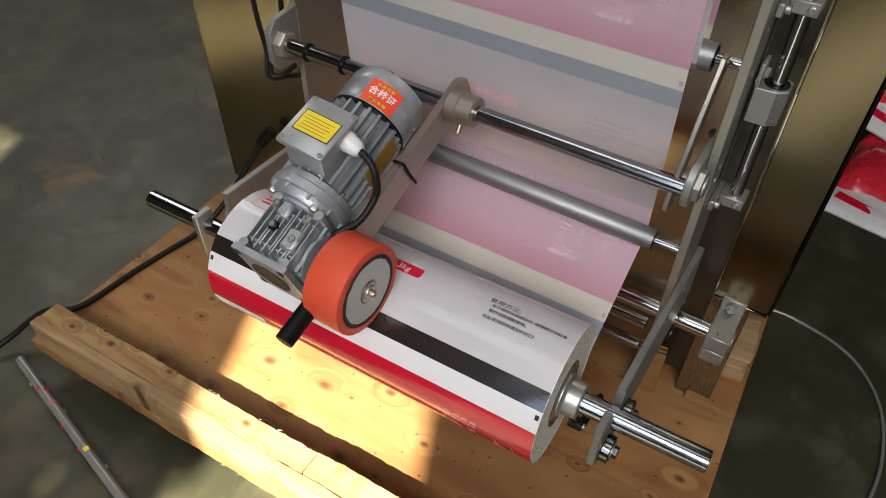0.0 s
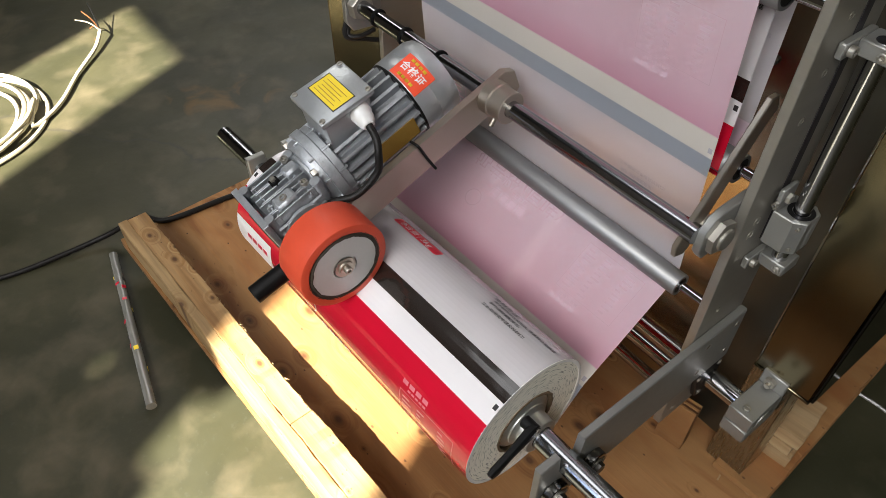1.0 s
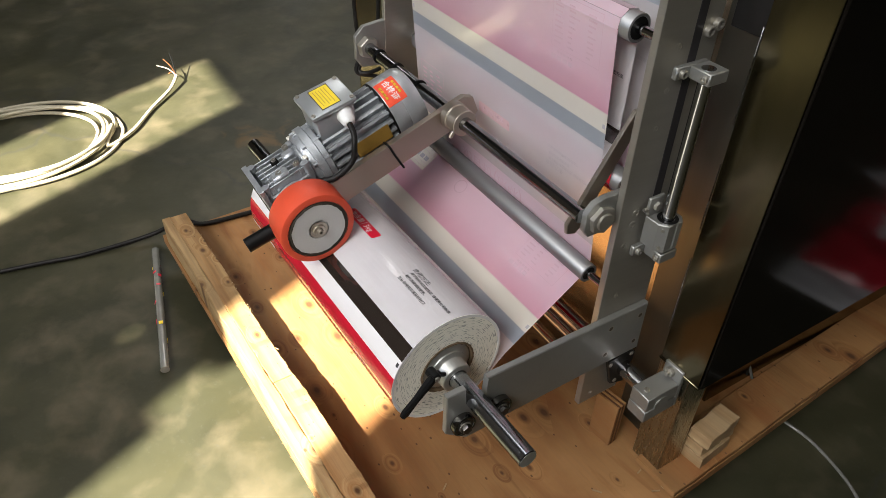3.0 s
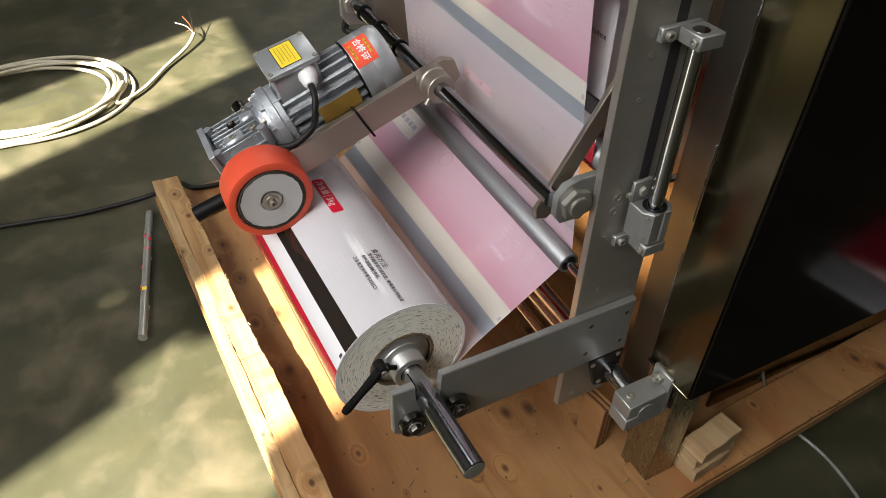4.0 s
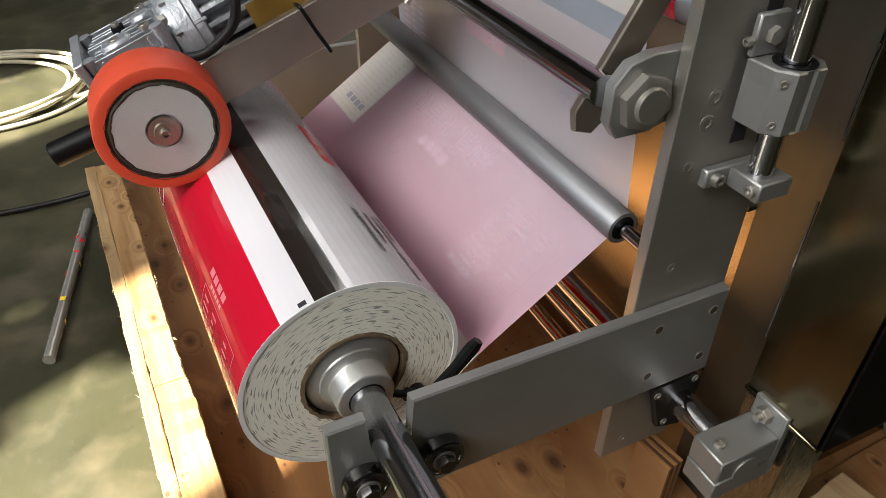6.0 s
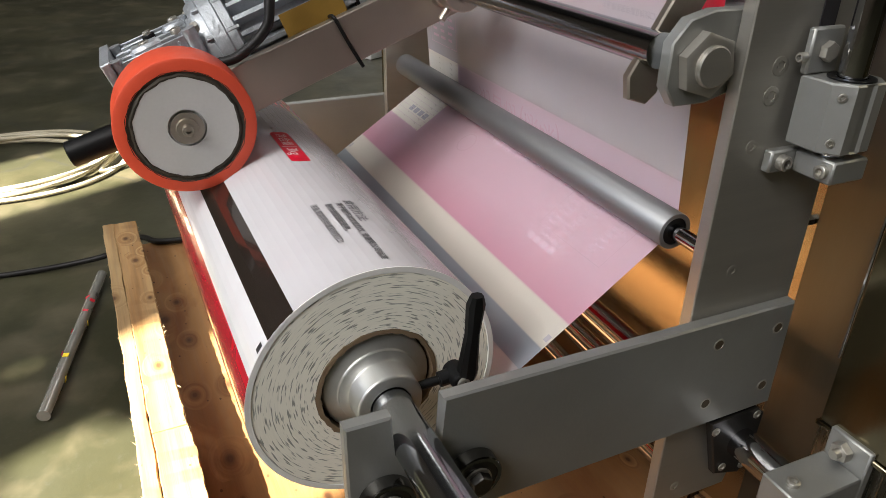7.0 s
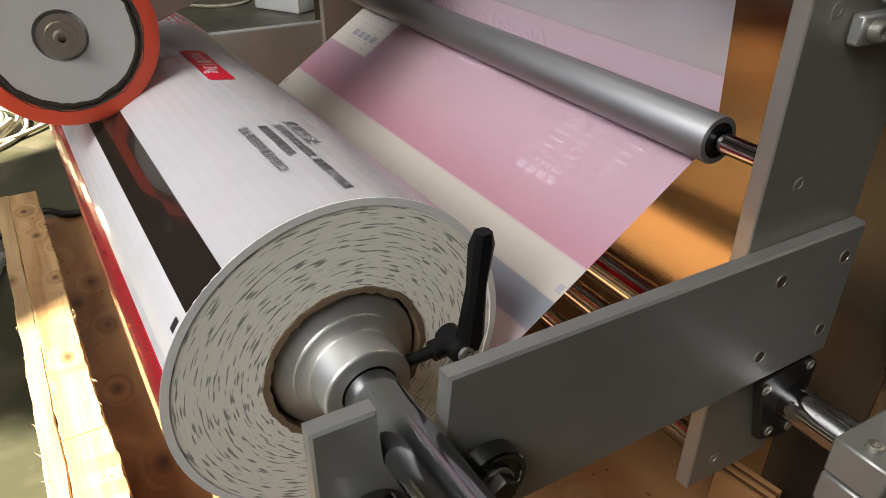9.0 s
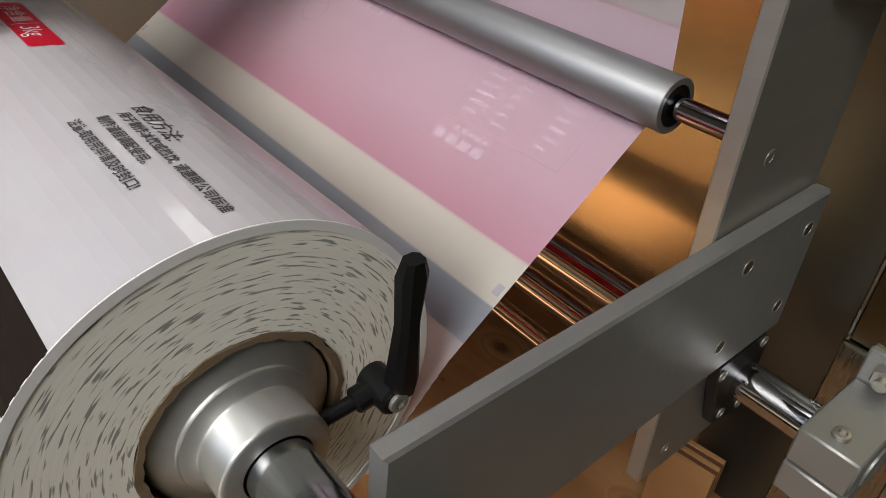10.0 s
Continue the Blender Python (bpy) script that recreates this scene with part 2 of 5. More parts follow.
def roll_side_material():
    """The wound edges of the film: cream layers with short grey print marks along the turns."""
    m = bpy.data.materials.new("wound_film_edge")
    m.use_nodes = True
    n, l = m.node_tree.nodes, m.node_tree.links
    b = n["Principled BSDF"]
    b.inputs["Roughness"].default_value = 0.55
    co, sp = n.new("ShaderNodeTexCoord"), n.new("ShaderNodeSeparateXYZ")
    l.new(co.outputs["Object"], sp.inputs[0])
    at, le = n.new("ShaderNodeMath"), n.new("ShaderNodeVectorMath")
    at.operation, le.operation = "ARCTAN2", "LENGTH"
    l.new(sp.outputs[2], at.inputs[0])
    l.new(sp.outputs[1], at.inputs[1])
    flat = n.new("ShaderNodeVectorMath")
    flat.operation = "MULTIPLY"
    flat.inputs[1].default_value = (0, 1, 1)
    l.new(co.outputs["Object"], flat.inputs[0])
    l.new(flat.outputs[0], le.inputs[0])

    def polar(a, r, detail):
        c, m1, m2 = n.new("ShaderNodeCombineXYZ"), n.new("ShaderNodeMath"), n.new("ShaderNodeMath")
        m1.operation = m2.operation = "MULTIPLY"
        m1.inputs[1].default_value, m2.inputs[1].default_value = a, r
        l.new(at.outputs[0], m1.inputs[0])
        l.new(le.outputs["Value"], m2.inputs[0])
        l.new(m1.outputs[0], c.inputs[0])
        l.new(m2.outputs[0], c.inputs[1])
        t = n.new("ShaderNodeTexNoise")
        t.inputs["Scale"].default_value, t.inputs["Detail"].default_value = 1.0, detail
        l.new(c.outputs[0], t.inputs["Vector"])
        return t

    marks, rings = polar(6.0, 850.0, 1), polar(1.2, 900.0, 3)
    r1 = n.new("ShaderNodeMapRange")
    r1.inputs["From Min"].default_value, r1.inputs["From Max"].default_value, r1.inputs["To Max"].default_value = 0.57, 0.66, 0.85
    l.new(marks.outputs["Fac"], r1.inputs[0])
    r2 = n.new("ShaderNodeMapRange")
    r2.inputs["To Min"].default_value, r2.inputs["To Max"].default_value = 0.93, 1.06
    l.new(rings.outputs["Fac"], r2.inputs[0])
    base = n.new("ShaderNodeMix")
    base.data_type, base.blend_type = "RGBA", "MULTIPLY"
    base.inputs["Factor"].default_value = 1
    base.inputs["A"].default_value = (0.9, 0.87, 0.76, 1)
    l.new(r2.outputs[0], base.inputs["B"])
    mx = n.new("ShaderNodeMix")
    mx.data_type = "RGBA"
    mx.inputs["B"].default_value = (0.2, 0.21, 0.18, 1)
    l.new(r1.outputs[0], mx.inputs["Factor"])
    l.new(base.outputs["Result"], mx.inputs["A"])
    l.new(mx.outputs["Result"], b.inputs["Base Color"])
    bp = n.new("ShaderNodeBump")
    bp.inputs["Strength"].default_value, bp.inputs["Distance"].default_value = 0.12, 0.0006
    l.new(rings.outputs["Fac"], bp.inputs["Height"])
    l.new(bp.outputs[0], b.inputs["Normal"])
    return m


# the print repeats every PITCH degrees of the full roll
ROLL_R, PITCH, RED_END = 0.0837, 230.0, 127.0
DEG = math.pi / 180 * ROLL_R
PERIOD = PITCH * DEG
WHITE, RED, BLACK = (0.82, 0.8, 0.81), (0.62, 0.006, 0.03), (0.022, 0.016, 0.013)

CONCRETE = floor_material()
PLASTER = material("plaster", (0.13, 0.105, 0.075), 0.85, var=0.12, scale=1.5, bump=0.2)
CEILING = material("roof_sheet", (0.08, 0.075, 0.065), 0.6, var=0.1, scale=1.0)
PLY = wood_material("plywood", (0.34, 0.18, 0.07), (0.2, 0.088, 0.03), 0, 12.0, 0.3, (2.4, 8.0))
DARK_PLY = wood_material("dark_ply_layer", (0.16, 0.075, 0.03), (0.1, 0.042, 0.016), 0, 7.0)
PINE = wood_material("pine", (0.42, 0.27, 0.125), (0.26, 0.135, 0.05), 0, 19.0)
PALE_PINE = wood_material("pale_pine", (0.5, 0.37, 0.21), (0.34, 0.21, 0.1), 0, 9.0, 0.9)
BOARD_PINE = wood_material("board_pine", (0.4, 0.28, 0.14), (0.26, 0.155, 0.068), 0, 9.0, 0.9)
ALU = material("anodised_aluminium", (0.33, 0.33, 0.31), 0.5, 0.75, var=0.14, scale=14, bump=0.08, bump_scale=300, rough_var=0.14)
STEEL = material("brushed_steel", (0.4, 0.38, 0.335), 0.44, 0.8, var=0.08, scale=5, stretch=(1, 1, 22), fine=0.08)
# warm base tint holds the reflection of sunlit wood; the steel is neutral
SHEET = material("warm_tinted_stainless", (0.43, 0.365, 0.26), 0.25, 1.0, var=0.06, scale=2, stretch=(6, 6, 1), fine=0.03, rough_var=0.02)
BAR = material("satin_steel_bar", (0.45, 0.4, 0.335), 0.44, 1.0, var=0.1, scale=8, stretch=(3, 1, 1))
ROLLER = material("anodised_roller", (0.3, 0.3, 0.3), 0.5, 0.85, var=0.06, scale=10, stretch=(1, 8, 8))
CHROME = material("chromed_steel", (0.5, 0.5, 0.52), 0.08, 1.0, var=0.03, scale=30, rough_var=0.04)
SATIN = material("ground_shaft_steel", (0.37, 0.38, 0.4), 0.17, 1.0, var=0.06, scale=20, stretch=(1, 6, 6), rough_var=0.06)
CAST = material("cast_aluminium_paint", (0.42, 0.44, 0.46), 0.45, 0.65, var=0.3, scale=40, bump=0.5, bump_scale=160, fine=0.15)
MOTOR_GREY = material("silver_grey_paint", (0.43, 0.45, 0.46), 0.34, 0.6, var=0.1, scale=18, bump=0.15, bump_scale=240)
RUBBER = material("orange_polyurethane", (0.66, 0.08, 0.035), 0.46, var=0.16, scale=20, bump=0.08, bump_scale=90, spec=0.4)
DISC = material("grey_disc_paint", (0.52, 0.51, 0.49), 0.5, 0.15, var=0.06, scale=30)
GLUE = material("dirty_bond_line", (0.028, 0.02, 0.011), 0.7, var=0.7, scale=120, bump=0.5, bump_scale=400)
BLACK_PLASTIC = material("black_plastic", (0.006, 0.006, 0.006), 0.42, var=0.2, scale=40, spec=0.18)
CABLE = material("black_cable_sheath", (0.01, 0.009, 0.008), 0.5, var=0.3, scale=30, spec=0.25)
WHITE_CABLE = material("cream_cable_sheath", (0.4, 0.36, 0.26), 0.5, var=0.15, scale=20)
COPPER = material("bare_copper", (0.6, 0.24, 0.1), 0.35, 1.0)
NYLON = material("white_nylon", (0.75, 0.75, 0.73), 0.4, var=0.04)
YELLOW = material("yellow_label", (0.82, 0.62, 0.03), 0.5, var=0.04)
STICKER = material("orange_red_sticker", (0.8, 0.08, 0.03), 0.45, var=0.06)
INK = material("black_ink", (0.02, 0.018, 0.02), 0.5)
INK_WHITE = material("white_ink", (0.8, 0.77, 0.76), 0.4)
INK_RED = material("red_ink", RED, 0.35)
BRASS = material("ochre_plate", (0.4, 0.24, 0.05), 0.4, 0.5, var=0.2, scale=60)
CARD = material("cardboard_core", (0.17, 0.115, 0.065), 0.8, var=0.2, scale=60, bump=0.4, bump_scale=200)
PLASTIC_CLEAR = material("milky_tube", (0.3, 0.3, 0.27), 0.15, var=0.2, scale=60)
PLASTIC_CLEAR.node_tree.nodes["Principled BSDF"].inputs["Transmission Weight"].default_value = 0.45
FILM_OUT = banded("printed_film", [(0, BLACK), (15, WHITE), (32.5, RED), (RED_END, WHITE)], 0.2, 0.8, clear=(0.53, 0.53))
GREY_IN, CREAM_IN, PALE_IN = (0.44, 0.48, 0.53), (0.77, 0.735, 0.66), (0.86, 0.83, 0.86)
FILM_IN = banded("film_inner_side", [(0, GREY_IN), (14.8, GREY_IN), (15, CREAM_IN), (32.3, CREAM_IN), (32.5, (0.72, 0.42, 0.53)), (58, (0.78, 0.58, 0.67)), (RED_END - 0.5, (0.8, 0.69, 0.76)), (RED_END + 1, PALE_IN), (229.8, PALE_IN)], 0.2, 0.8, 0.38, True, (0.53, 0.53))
INK_FADED = material("print_seen_from_behind", (0.64, 0.46, 0.54), 0.3)
INK_GREY = material("dark_print_seen_from_behind", (0.45, 0.43, 0.46), 0.3)
INK_ROSE = material("red_print_seen_from_behind", (0.6, 0.42, 0.45), 0.3)
INK_PINK = material("pink_ink", (0.72, 0.2, 0.24), 0.35)
INK_CREAM = material("cream_print_seen_from_behind", (0.76, 0.71, 0.62), 0.3)
SIDE = roll_side_material()
FILM_EDGE = material("white_film_edge", (0.78, 0.77, 0.74), 0.4, var=0.05)
TURNED = material("dull_turned_aluminium", (0.5, 0.5, 0.47), 0.42, 0.85, var=0.1, scale=30, stretch=(1, 6, 6))
ACRYLIC = material("dark_acrylic_panel", (0.006, 0.005, 0.004), 0.1, var=0.2, scale=4, rough_var=0.03, spec=0.04)
# stainless darkened in its base to stand in for dark surroundings it mirrors
COVER = material("darkened_stainless_cover", (0.185, 0.16, 0.1), 0.2, 1.0, var=0.15, scale=3, stretch=(18, 18, 1), fine=0.06, rough_var=0.05)
LEG_SHEET = material("satin_stainless_leg", (0.34, 0.325, 0.265), 0.28, 1.0, var=0.12, scale=3, stretch=(16, 16, 1), fine=0.06, rough_var=0.05)
# same steel as the plates; the darker base holds its dark reflections
DARKENED = material("darkened_inner_sheet", (0.13, 0.125, 0.1), 0.35, 0.9, var=0.15, scale=4, stretch=(12, 12, 1))
DARK_STEEL = material("blackened_bolt_steel", (0.09, 0.085, 0.08), 0.35, 1.0, var=0.2, scale=60)
BLACKENED = material("blackened_steel", (0.012, 0.011, 0.01), 0.45, var=0.3, scale=50, spec=0.3)
BEARING = material("dark_ground_bearing_steel", (0.2, 0.195, 0.185), 0.16, 1.0, var=0.1, scale=40, rough_var=0.05)
# flat dark brown that stands in for the shade inside holes
HOLE_SHADE = material("hole_shade_brown", (0.07, 0.05, 0.03), 0.6, 0.3, var=0.4, scale=60)


# ---- mesh helpers ----
def finish(bm, name, mat, smooth=40):
    me = bpy.data.meshes.new(name)
    bmesh.ops.recalc_face_normals(bm, faces=bm.faces)
    bm.to_mesh(me)
    bm.free()
    for m in (mat if isinstance(mat, (list, tuple)) else [mat]):
        me.materials.append(m)
    if smooth:
        me.shade_smooth()
        me.set_sharp_from_angle(angle=radians(smooth))
    return me


def thing(name, label, category, at=None, group="", kind=""):
    ob = new(name)
    if at is not None:
        ob.matrix_basis = at
    return tagged(ob, label, category, group, kind)


def part(name, bm, mat, parent, label="", at=None, smooth=40):
    ob = new(name, finish(bm, name, mat, smooth))
    ob.parent = parent
    if at is not None:
        ob.matrix_basis = at
    return tagged(ob, label)


def solo(name, bm, mat, label, category, at=None, group="", kind="", smooth=40):
    ob = new(name, finish(bm, name, mat, smooth))
    if at is not None:
        ob.matrix_basis = at
    return tagged(ob, label, category, group, kind)


def box(lo, hi, bevel=0.0, bm=None, seg=1):
    bm = bm or bmesh.new()
    vs = bmesh.ops.create_cube(bm, size=1)["verts"]
    for v in vs:
        v.co = Vector([lo[i] + (v.co[i] + 0.5) * (hi[i] - lo[i]) for i in range(3)])
    if bevel:
        es = {e for v in vs for e in v.link_edges}
        bmesh.ops.bevel(bm, geom=list(es), offset=bevel, segments=seg, affect="EDGES", profile=0.5)
    return bm


def rod(p0, p1, r, seg=24, bm=None, r2=None, chamfer=0.0):
    """A round bar from p0 to p1, with chamfered ends."""
    bm = bm or bmesh.new()
    p0, p1 = Vector(p0), Vector(p1)
    d = p1 - p0
    m = Matrix.Translation(p0) @ d.to_track_quat("Z", "Y").to_matrix().to_4x4()
    r2 = r if r2 is None else r2
    h = d.length
    prof = [(0, 0), (r - chamfer, 0), (r, chamfer), (r2, h - chamfer), (r2 - chamfer, h), (0, h)] if chamfer else [(0, 0), (r, 0), (r2, h), (0, h)]
    return lathe(prof, seg, bm, m)


def lathe(prof, seg=32, bm=None, m=Matrix()):
    """Turns a profile of (radius, height) round the z axis of m."""
    bm = bm or bmesh.new()
    rings = []
    for r, h in prof:
        if r < 1e-6:
            rings.append([bm.verts.new(m @ Vector((0, 0, h)))])
        else:
            rings.append([bm.verts.new(m @ Vector((r * math.cos(2 * math.pi * i / seg), r * math.sin(2 * math.pi * i / seg), h))) for i in range(seg)])
    for a, b in zip(rings, rings[1:]):
        for i in range(seg):
            j = (i + 1) % seg
            q = [a[i % len(a)], a[j % len(a)], b[j % len(b)], b[i % len(b)]]
            q = [v for k, v in enumerate(q) if v not in q[:k]]
            if len(q) > 2:
                try:
                    bm.faces.new(q)
                except ValueError:
                    pass
    return bm


ALONG_X = Matrix.Rotation(radians(90), 4, "Y")


def prism(pts, x0, x1, bevel=0.0, bm=None):
    """A plate: an outline in (y, z), between two x."""
    bm = bm or bmesh.new()
    a = [bm.verts.new((x0, y, z)) for y, z in pts]
    b = [bm.verts.new((x1, y, z)) for y, z in pts]
    fs = [bm.faces.new(a), bm.faces.new(b[::-1])]
    for i in range(len(pts)):
        j = (i + 1) % len(pts)
        fs.append(bm.faces.new([a[i], b[i], b[j], a[j]]))
    if bevel:
        bmesh.ops.bevel(bm, geom=list({e for f in fs[:2] for e in f.edges}), offset=bevel, segments=1, affect="EDGES")
    return bm


def tube(points, r, seg=8, bm=None, closed=False, steps=8):
    """A cable through points, smoothed as a Catmull-Rom line."""
    bm = bm or bmesh.new()
    p = [Vector(q) for q in points]
    line = []
    for i in range(len(p) - 1):
        a, b, c, d = p[max(i - 1, 0)], p[i], p[i + 1], p[min(i + 2, len(p) - 1)]
        for k in range(steps):
            t = k / steps
            line.append(0.5 * ((2 * b) + (c - a) * t + (2 * a - 5 * b + 4 * c - d) * t * t + (3 * b - a - 3 * c + d) * t ** 3))
    line.append(p[-1])
    rings, side = [], None
    for i, q in enumerate(line):
        w = (line[min(i + 1, len(line) - 1)] - line[max(i - 1, 0)]).normalized()
        if side is None:
            side = w.orthogonal().normalized()
        side = (side - w * side.dot(w)).normalized()
        up = w.cross(side)
        rings.append([bm.verts.new(q + r * (side * math.cos(2 * math.pi * k / seg) + up * math.sin(2 * math.pi * k / seg))) for k in range(seg)])
    for a, b in zip(rings, rings[1:]):
        for k in range(seg):
            bm.faces.new([a[k], a[(k + 1) % seg], b[(k + 1) % seg], b[k]])
    bm.faces.new(rings[0][::-1])
    bm.faces.new(rings[-1])
    return bm


def cap_screw(r=0.0042, h=0.004):
    """A socket head screw that looks along +x, with its hexagon socket."""
    bm = lathe([(0, 0), (r, 0), (r, h * 0.85), (r * 0.86, h), (r * 0.55, h)], 16, None, ALONG_X)
    return lathe([(r * 0.55, h), (r * 0.5, h * 0.4), (0, h * 0.4)], 6, bm, ALONG_X)


def hex_nut(r, h, hole=0.0):
    prof = [(hole, 0), (r, 0), (r, h * 0.85), (r * 0.9, h), (hole, h)]
    if hole:
        prof.append((hole, 0))
    return lathe(prof, 6, None, ALONG_X)


# ---- the hall ----
HX0, HX1, HY0, HY1, HTOP = -9.0, 7.0, -3.0, 10.0, 5.2
solo("floor", box((HX0, HY0, FLOOR - 0.1), (HX1, HY1, FLOOR)), CONCRETE, "worn green-grey painted concrete hall floor", "floor", kind="structure", smooth=0)
# tall windows in an unseen wall; two small gaps added to throw sun spots
OPENINGS = [(-0.52, -0.125, 1.2, 3.38), (0.475, 0.515, 2.78, 2.85), (0.69, 0.744, 2.78, 2.95), (0.744, 1.135, 1.2, 3.37)]


def front_wall():
    bm = bmesh.new()
    y0, y1, x = HY0 - 0.05, HY0, HX0
    for a, b, sill, head in OPENINGS:
        if a > x:
            box((x, y0, FLOOR), (a, y1, HTOP), bm=bm)
        box((a, y0, FLOOR), (b, y1, sill), bm=bm)
        box((a, y0, head), (b, y1, HTOP), bm=bm)
        x = b
    box((x, y0, FLOOR), (HX1, y1, HTOP), bm=bm)
    return bm


solo("wall_south", front_wall(), PLASTER, "plain plastered hall wall with tall narrow windows", "wall", kind="structure", smooth=0)
solo("wall_north", box((HX0, HY1, FLOOR), (HX1, HY1 + 0.2, HTOP)), PLASTER, "plain plastered hall wall far behind", "wall", kind="structure", smooth=0)
solo("wall_east", box((HX1, HY0, FLOOR), (HX1 + 0.2, HY1, HTOP)), PLASTER, "plain plastered hall wall at the side", "wall", kind="structure", smooth=0)
solo("wall_west", box((HX0 - 0.2, HY0, FLOOR), (HX0, HY1, HTOP)), PLASTER, "plain plastered hall wall at the side", "wall", kind="structure", smooth=0)
solo("ceiling", box((HX0 - 0.2, HY0 - 0.05, HTOP), (HX1 + 0.2, HY1 + 0.2, HTOP + 0.15)), CEILING, "grey sheet roof of the hall", "ceiling", kind="structure", smooth=0)

# ---- pallet ----
PALLET_TURN = 2.7
PAL = pose(-0.888, -0.185, 0, 0, 0, PALLET_TURN)
pallet = thing("pallet", "rough softwood shipping pallet with a plywood deck on the floor", "pallet", PAL)


def rough_board(lo, hi, axis, seed):
    """A sawn board whose long edges wander a little, with chipped arrises."""
    bm = bmesh.new()
    box(lo, hi, bm=bm)
    cut = 90
    es = [e for e in bm.edges if abs((e.verts[0].co - e.verts[1].co)[axis]) > 1e-6]
    bmesh.ops.subdivide_edges(bm, edges=es, cuts=cut, use_grid_fill=True)
    long_edges = [e for e in bm.edges if abs((e.verts[0].co - e.verts[1].co)[axis]) > 1e-6 and not e.is_boundary and len(e.link_faces) == 2 and e.calc_face_angle(0) > 0.5]
    bmesh.ops.bevel(bm, geom=long_edges, offset=0.0012, segments=1, affect="EDGES")
    for v in bm.verts:
        o = noise.noise_vector(v.co * 23 + Vector((seed, seed, seed)))
        k = noise.noise(v.co * 90 + Vector((seed, 0, 0)))
        j = noise.noise(v.co * 9 + Vector((0, seed, 0)))
        v.co += o * 0.0012 + Vector((0, 0.0009 * k + 0.001 * j, 0.0009 * k + 0.0008 * j))
    return bm


part("deck", box((-0.035, -0.005, DECK - 0.021), (1.046, 1.45, DECK), 0.001), PLY, pallet, "knotty red-brown plywood deck")
part("beam", rough_board((0, 0.0145, DECK + 0.0005), (0.548, 0.05, 0.107), 0, 3), PINE, pallet, "sawn softwood edge beam")
part("beam", rough_board((0.55, 0.0145, DECK + 0.0005), (1.05, 0.053, 0.108), 0, 8), PINE, pallet, "sawn softwood edge beam")
part("front_board", rough_board((-0.004, -0.002, 0.012), (1.05, 0.0146, 0.1062), 0, 17), BOARD_PINE, pallet, "splintered front board")
for i, (x0, y0) in enumerate(((0.0, 0.0), (0.45, 0.0), (0.94, 0.0), (0.0, 0.65), (0.94, 0.65), (0.0, 1.36), (0.94, 1.36))):
    part("foot_block", rough_board((x0, y0 + 0.0145, FLOOR), (x0 + 0.09, y0 + 0.085, DECK - 0.0215), 0, 10 + i), PALE_PINE, pallet)
for x0 in (0.965,):
    part("side_board", rough_board((x0, 0.45, DECK + 0.0005), (x0 + 0.08, 1.42, DECK + 0.012), 1, 31), PLY, pallet, "pale splintered edge board")


def splinters(spots, seed):
    """Torn fibres along sawn arrises: slim slivers that stand off the wood."""
    bm, rnd = bmesh.new(), random.Random(seed)
    for x0, x1, y, z, way, count in spots:
        for _ in range(count):
            p = Vector((rnd.uniform(x0, x1), y + rnd.uniform(-0.0008, 0.0008), z + rnd.uniform(-0.0015, 0.001)))
            d = Vector((rnd.choice((-1, 1)) * rnd.uniform(0.4, 1.0), way * rnd.uniform(0.1, 0.6), rnd.uniform(-0.25, 0.45))).normalized()
            n, w = rnd.uniform(0.001, 0.006) * rnd.uniform(0.4, 1), rnd.uniform(0.0002, 0.0006)
            q = d.cross(Vector((0, 0, 1))).normalized() * w
            u = Vector((0, 0, w * 0.7))
            a = [bm.verts.new(p - d * 0.004 + o) for o in (q, -q, u)]
            tip = bm.verts.new(p + d * n + Vector((0, 0, rnd.uniform(-0.3, 0.3) * n)))
            for i in range(3):
                bm.faces.new((a[i], a[(i + 1) % 3], tip))
            bm.faces.new(a[::-1])
    return bm


tagged(part("splinters", splinters([(0.0, 1.05, -0.003, 0.1055, -1, 36), (0.0, 1.05, -0.003, 0.013, -1, 50), (0.0, 1.05, 0.0515, 0.107, 1, 50), (0.0, 0.02, 0.03, 0.106, 0, 10), (0.535, 0.56, 0.05, 0.107, 1, 10)], 6), PALE_PINE, pallet, "torn wood fibres along the sawn edges", smooth=0), kind="stuff")


def block_bm(w, l, h, seed):
    """A short sawn board end with a chipped, stepped arris."""
    bm = rough_board((-w / 2, -l / 2, 0), (w / 2, l / 2, h), 1, seed)
    for v in bm.verts:
        v.co.x += 0.0016 * noise.noise(Vector((v.co.y * 40, v.co.z * 120, seed)))
        v.co.y += 0.002 * noise.noise(Vector((v.co.x * 60, v.co.z * 150, seed + 7)))
    return bm


for label, w, l, h, x, y, z, rz, seed in (
        ("pale sawn softwood block lying on the deck", 0.039, 0.072, 0.036, 0.1, 0.415, 0.0006, 5, 50),
        ("thin pale softwood block between two others", 0.034, 0.076, 0.019, 0.098, 0.418, 0.0382, 2, 57),
        ("pale softwood block on top of a stack of blocks", 0.037, 0.075, 0.023, 0.1, 0.419, 0.0588, 7, 63)):
    solo("wood_block", block_bm(w, l, h, seed), PALE_PINE, label, "wood block", pose(x, y, DECK + z, 0, 0, rz), group="stacked wood blocks")
offcut = thing("plywood_offcut", "thick plywood offcut on edge with brown layers showing", "plywood offcut", pose(-0.012, 0.3, DECK + 0.0006, 0, 0, 9))
for k in range(5):
    part("ply", box((-0.021, -0.0105 + 0.0042 * k, 0), (0.021, -0.0066 + 0.0042 * k, 0.094 - 0.0008 * (k % 2)), 0.0004), (PLY, DARK_PLY)[k % 2], offcut)
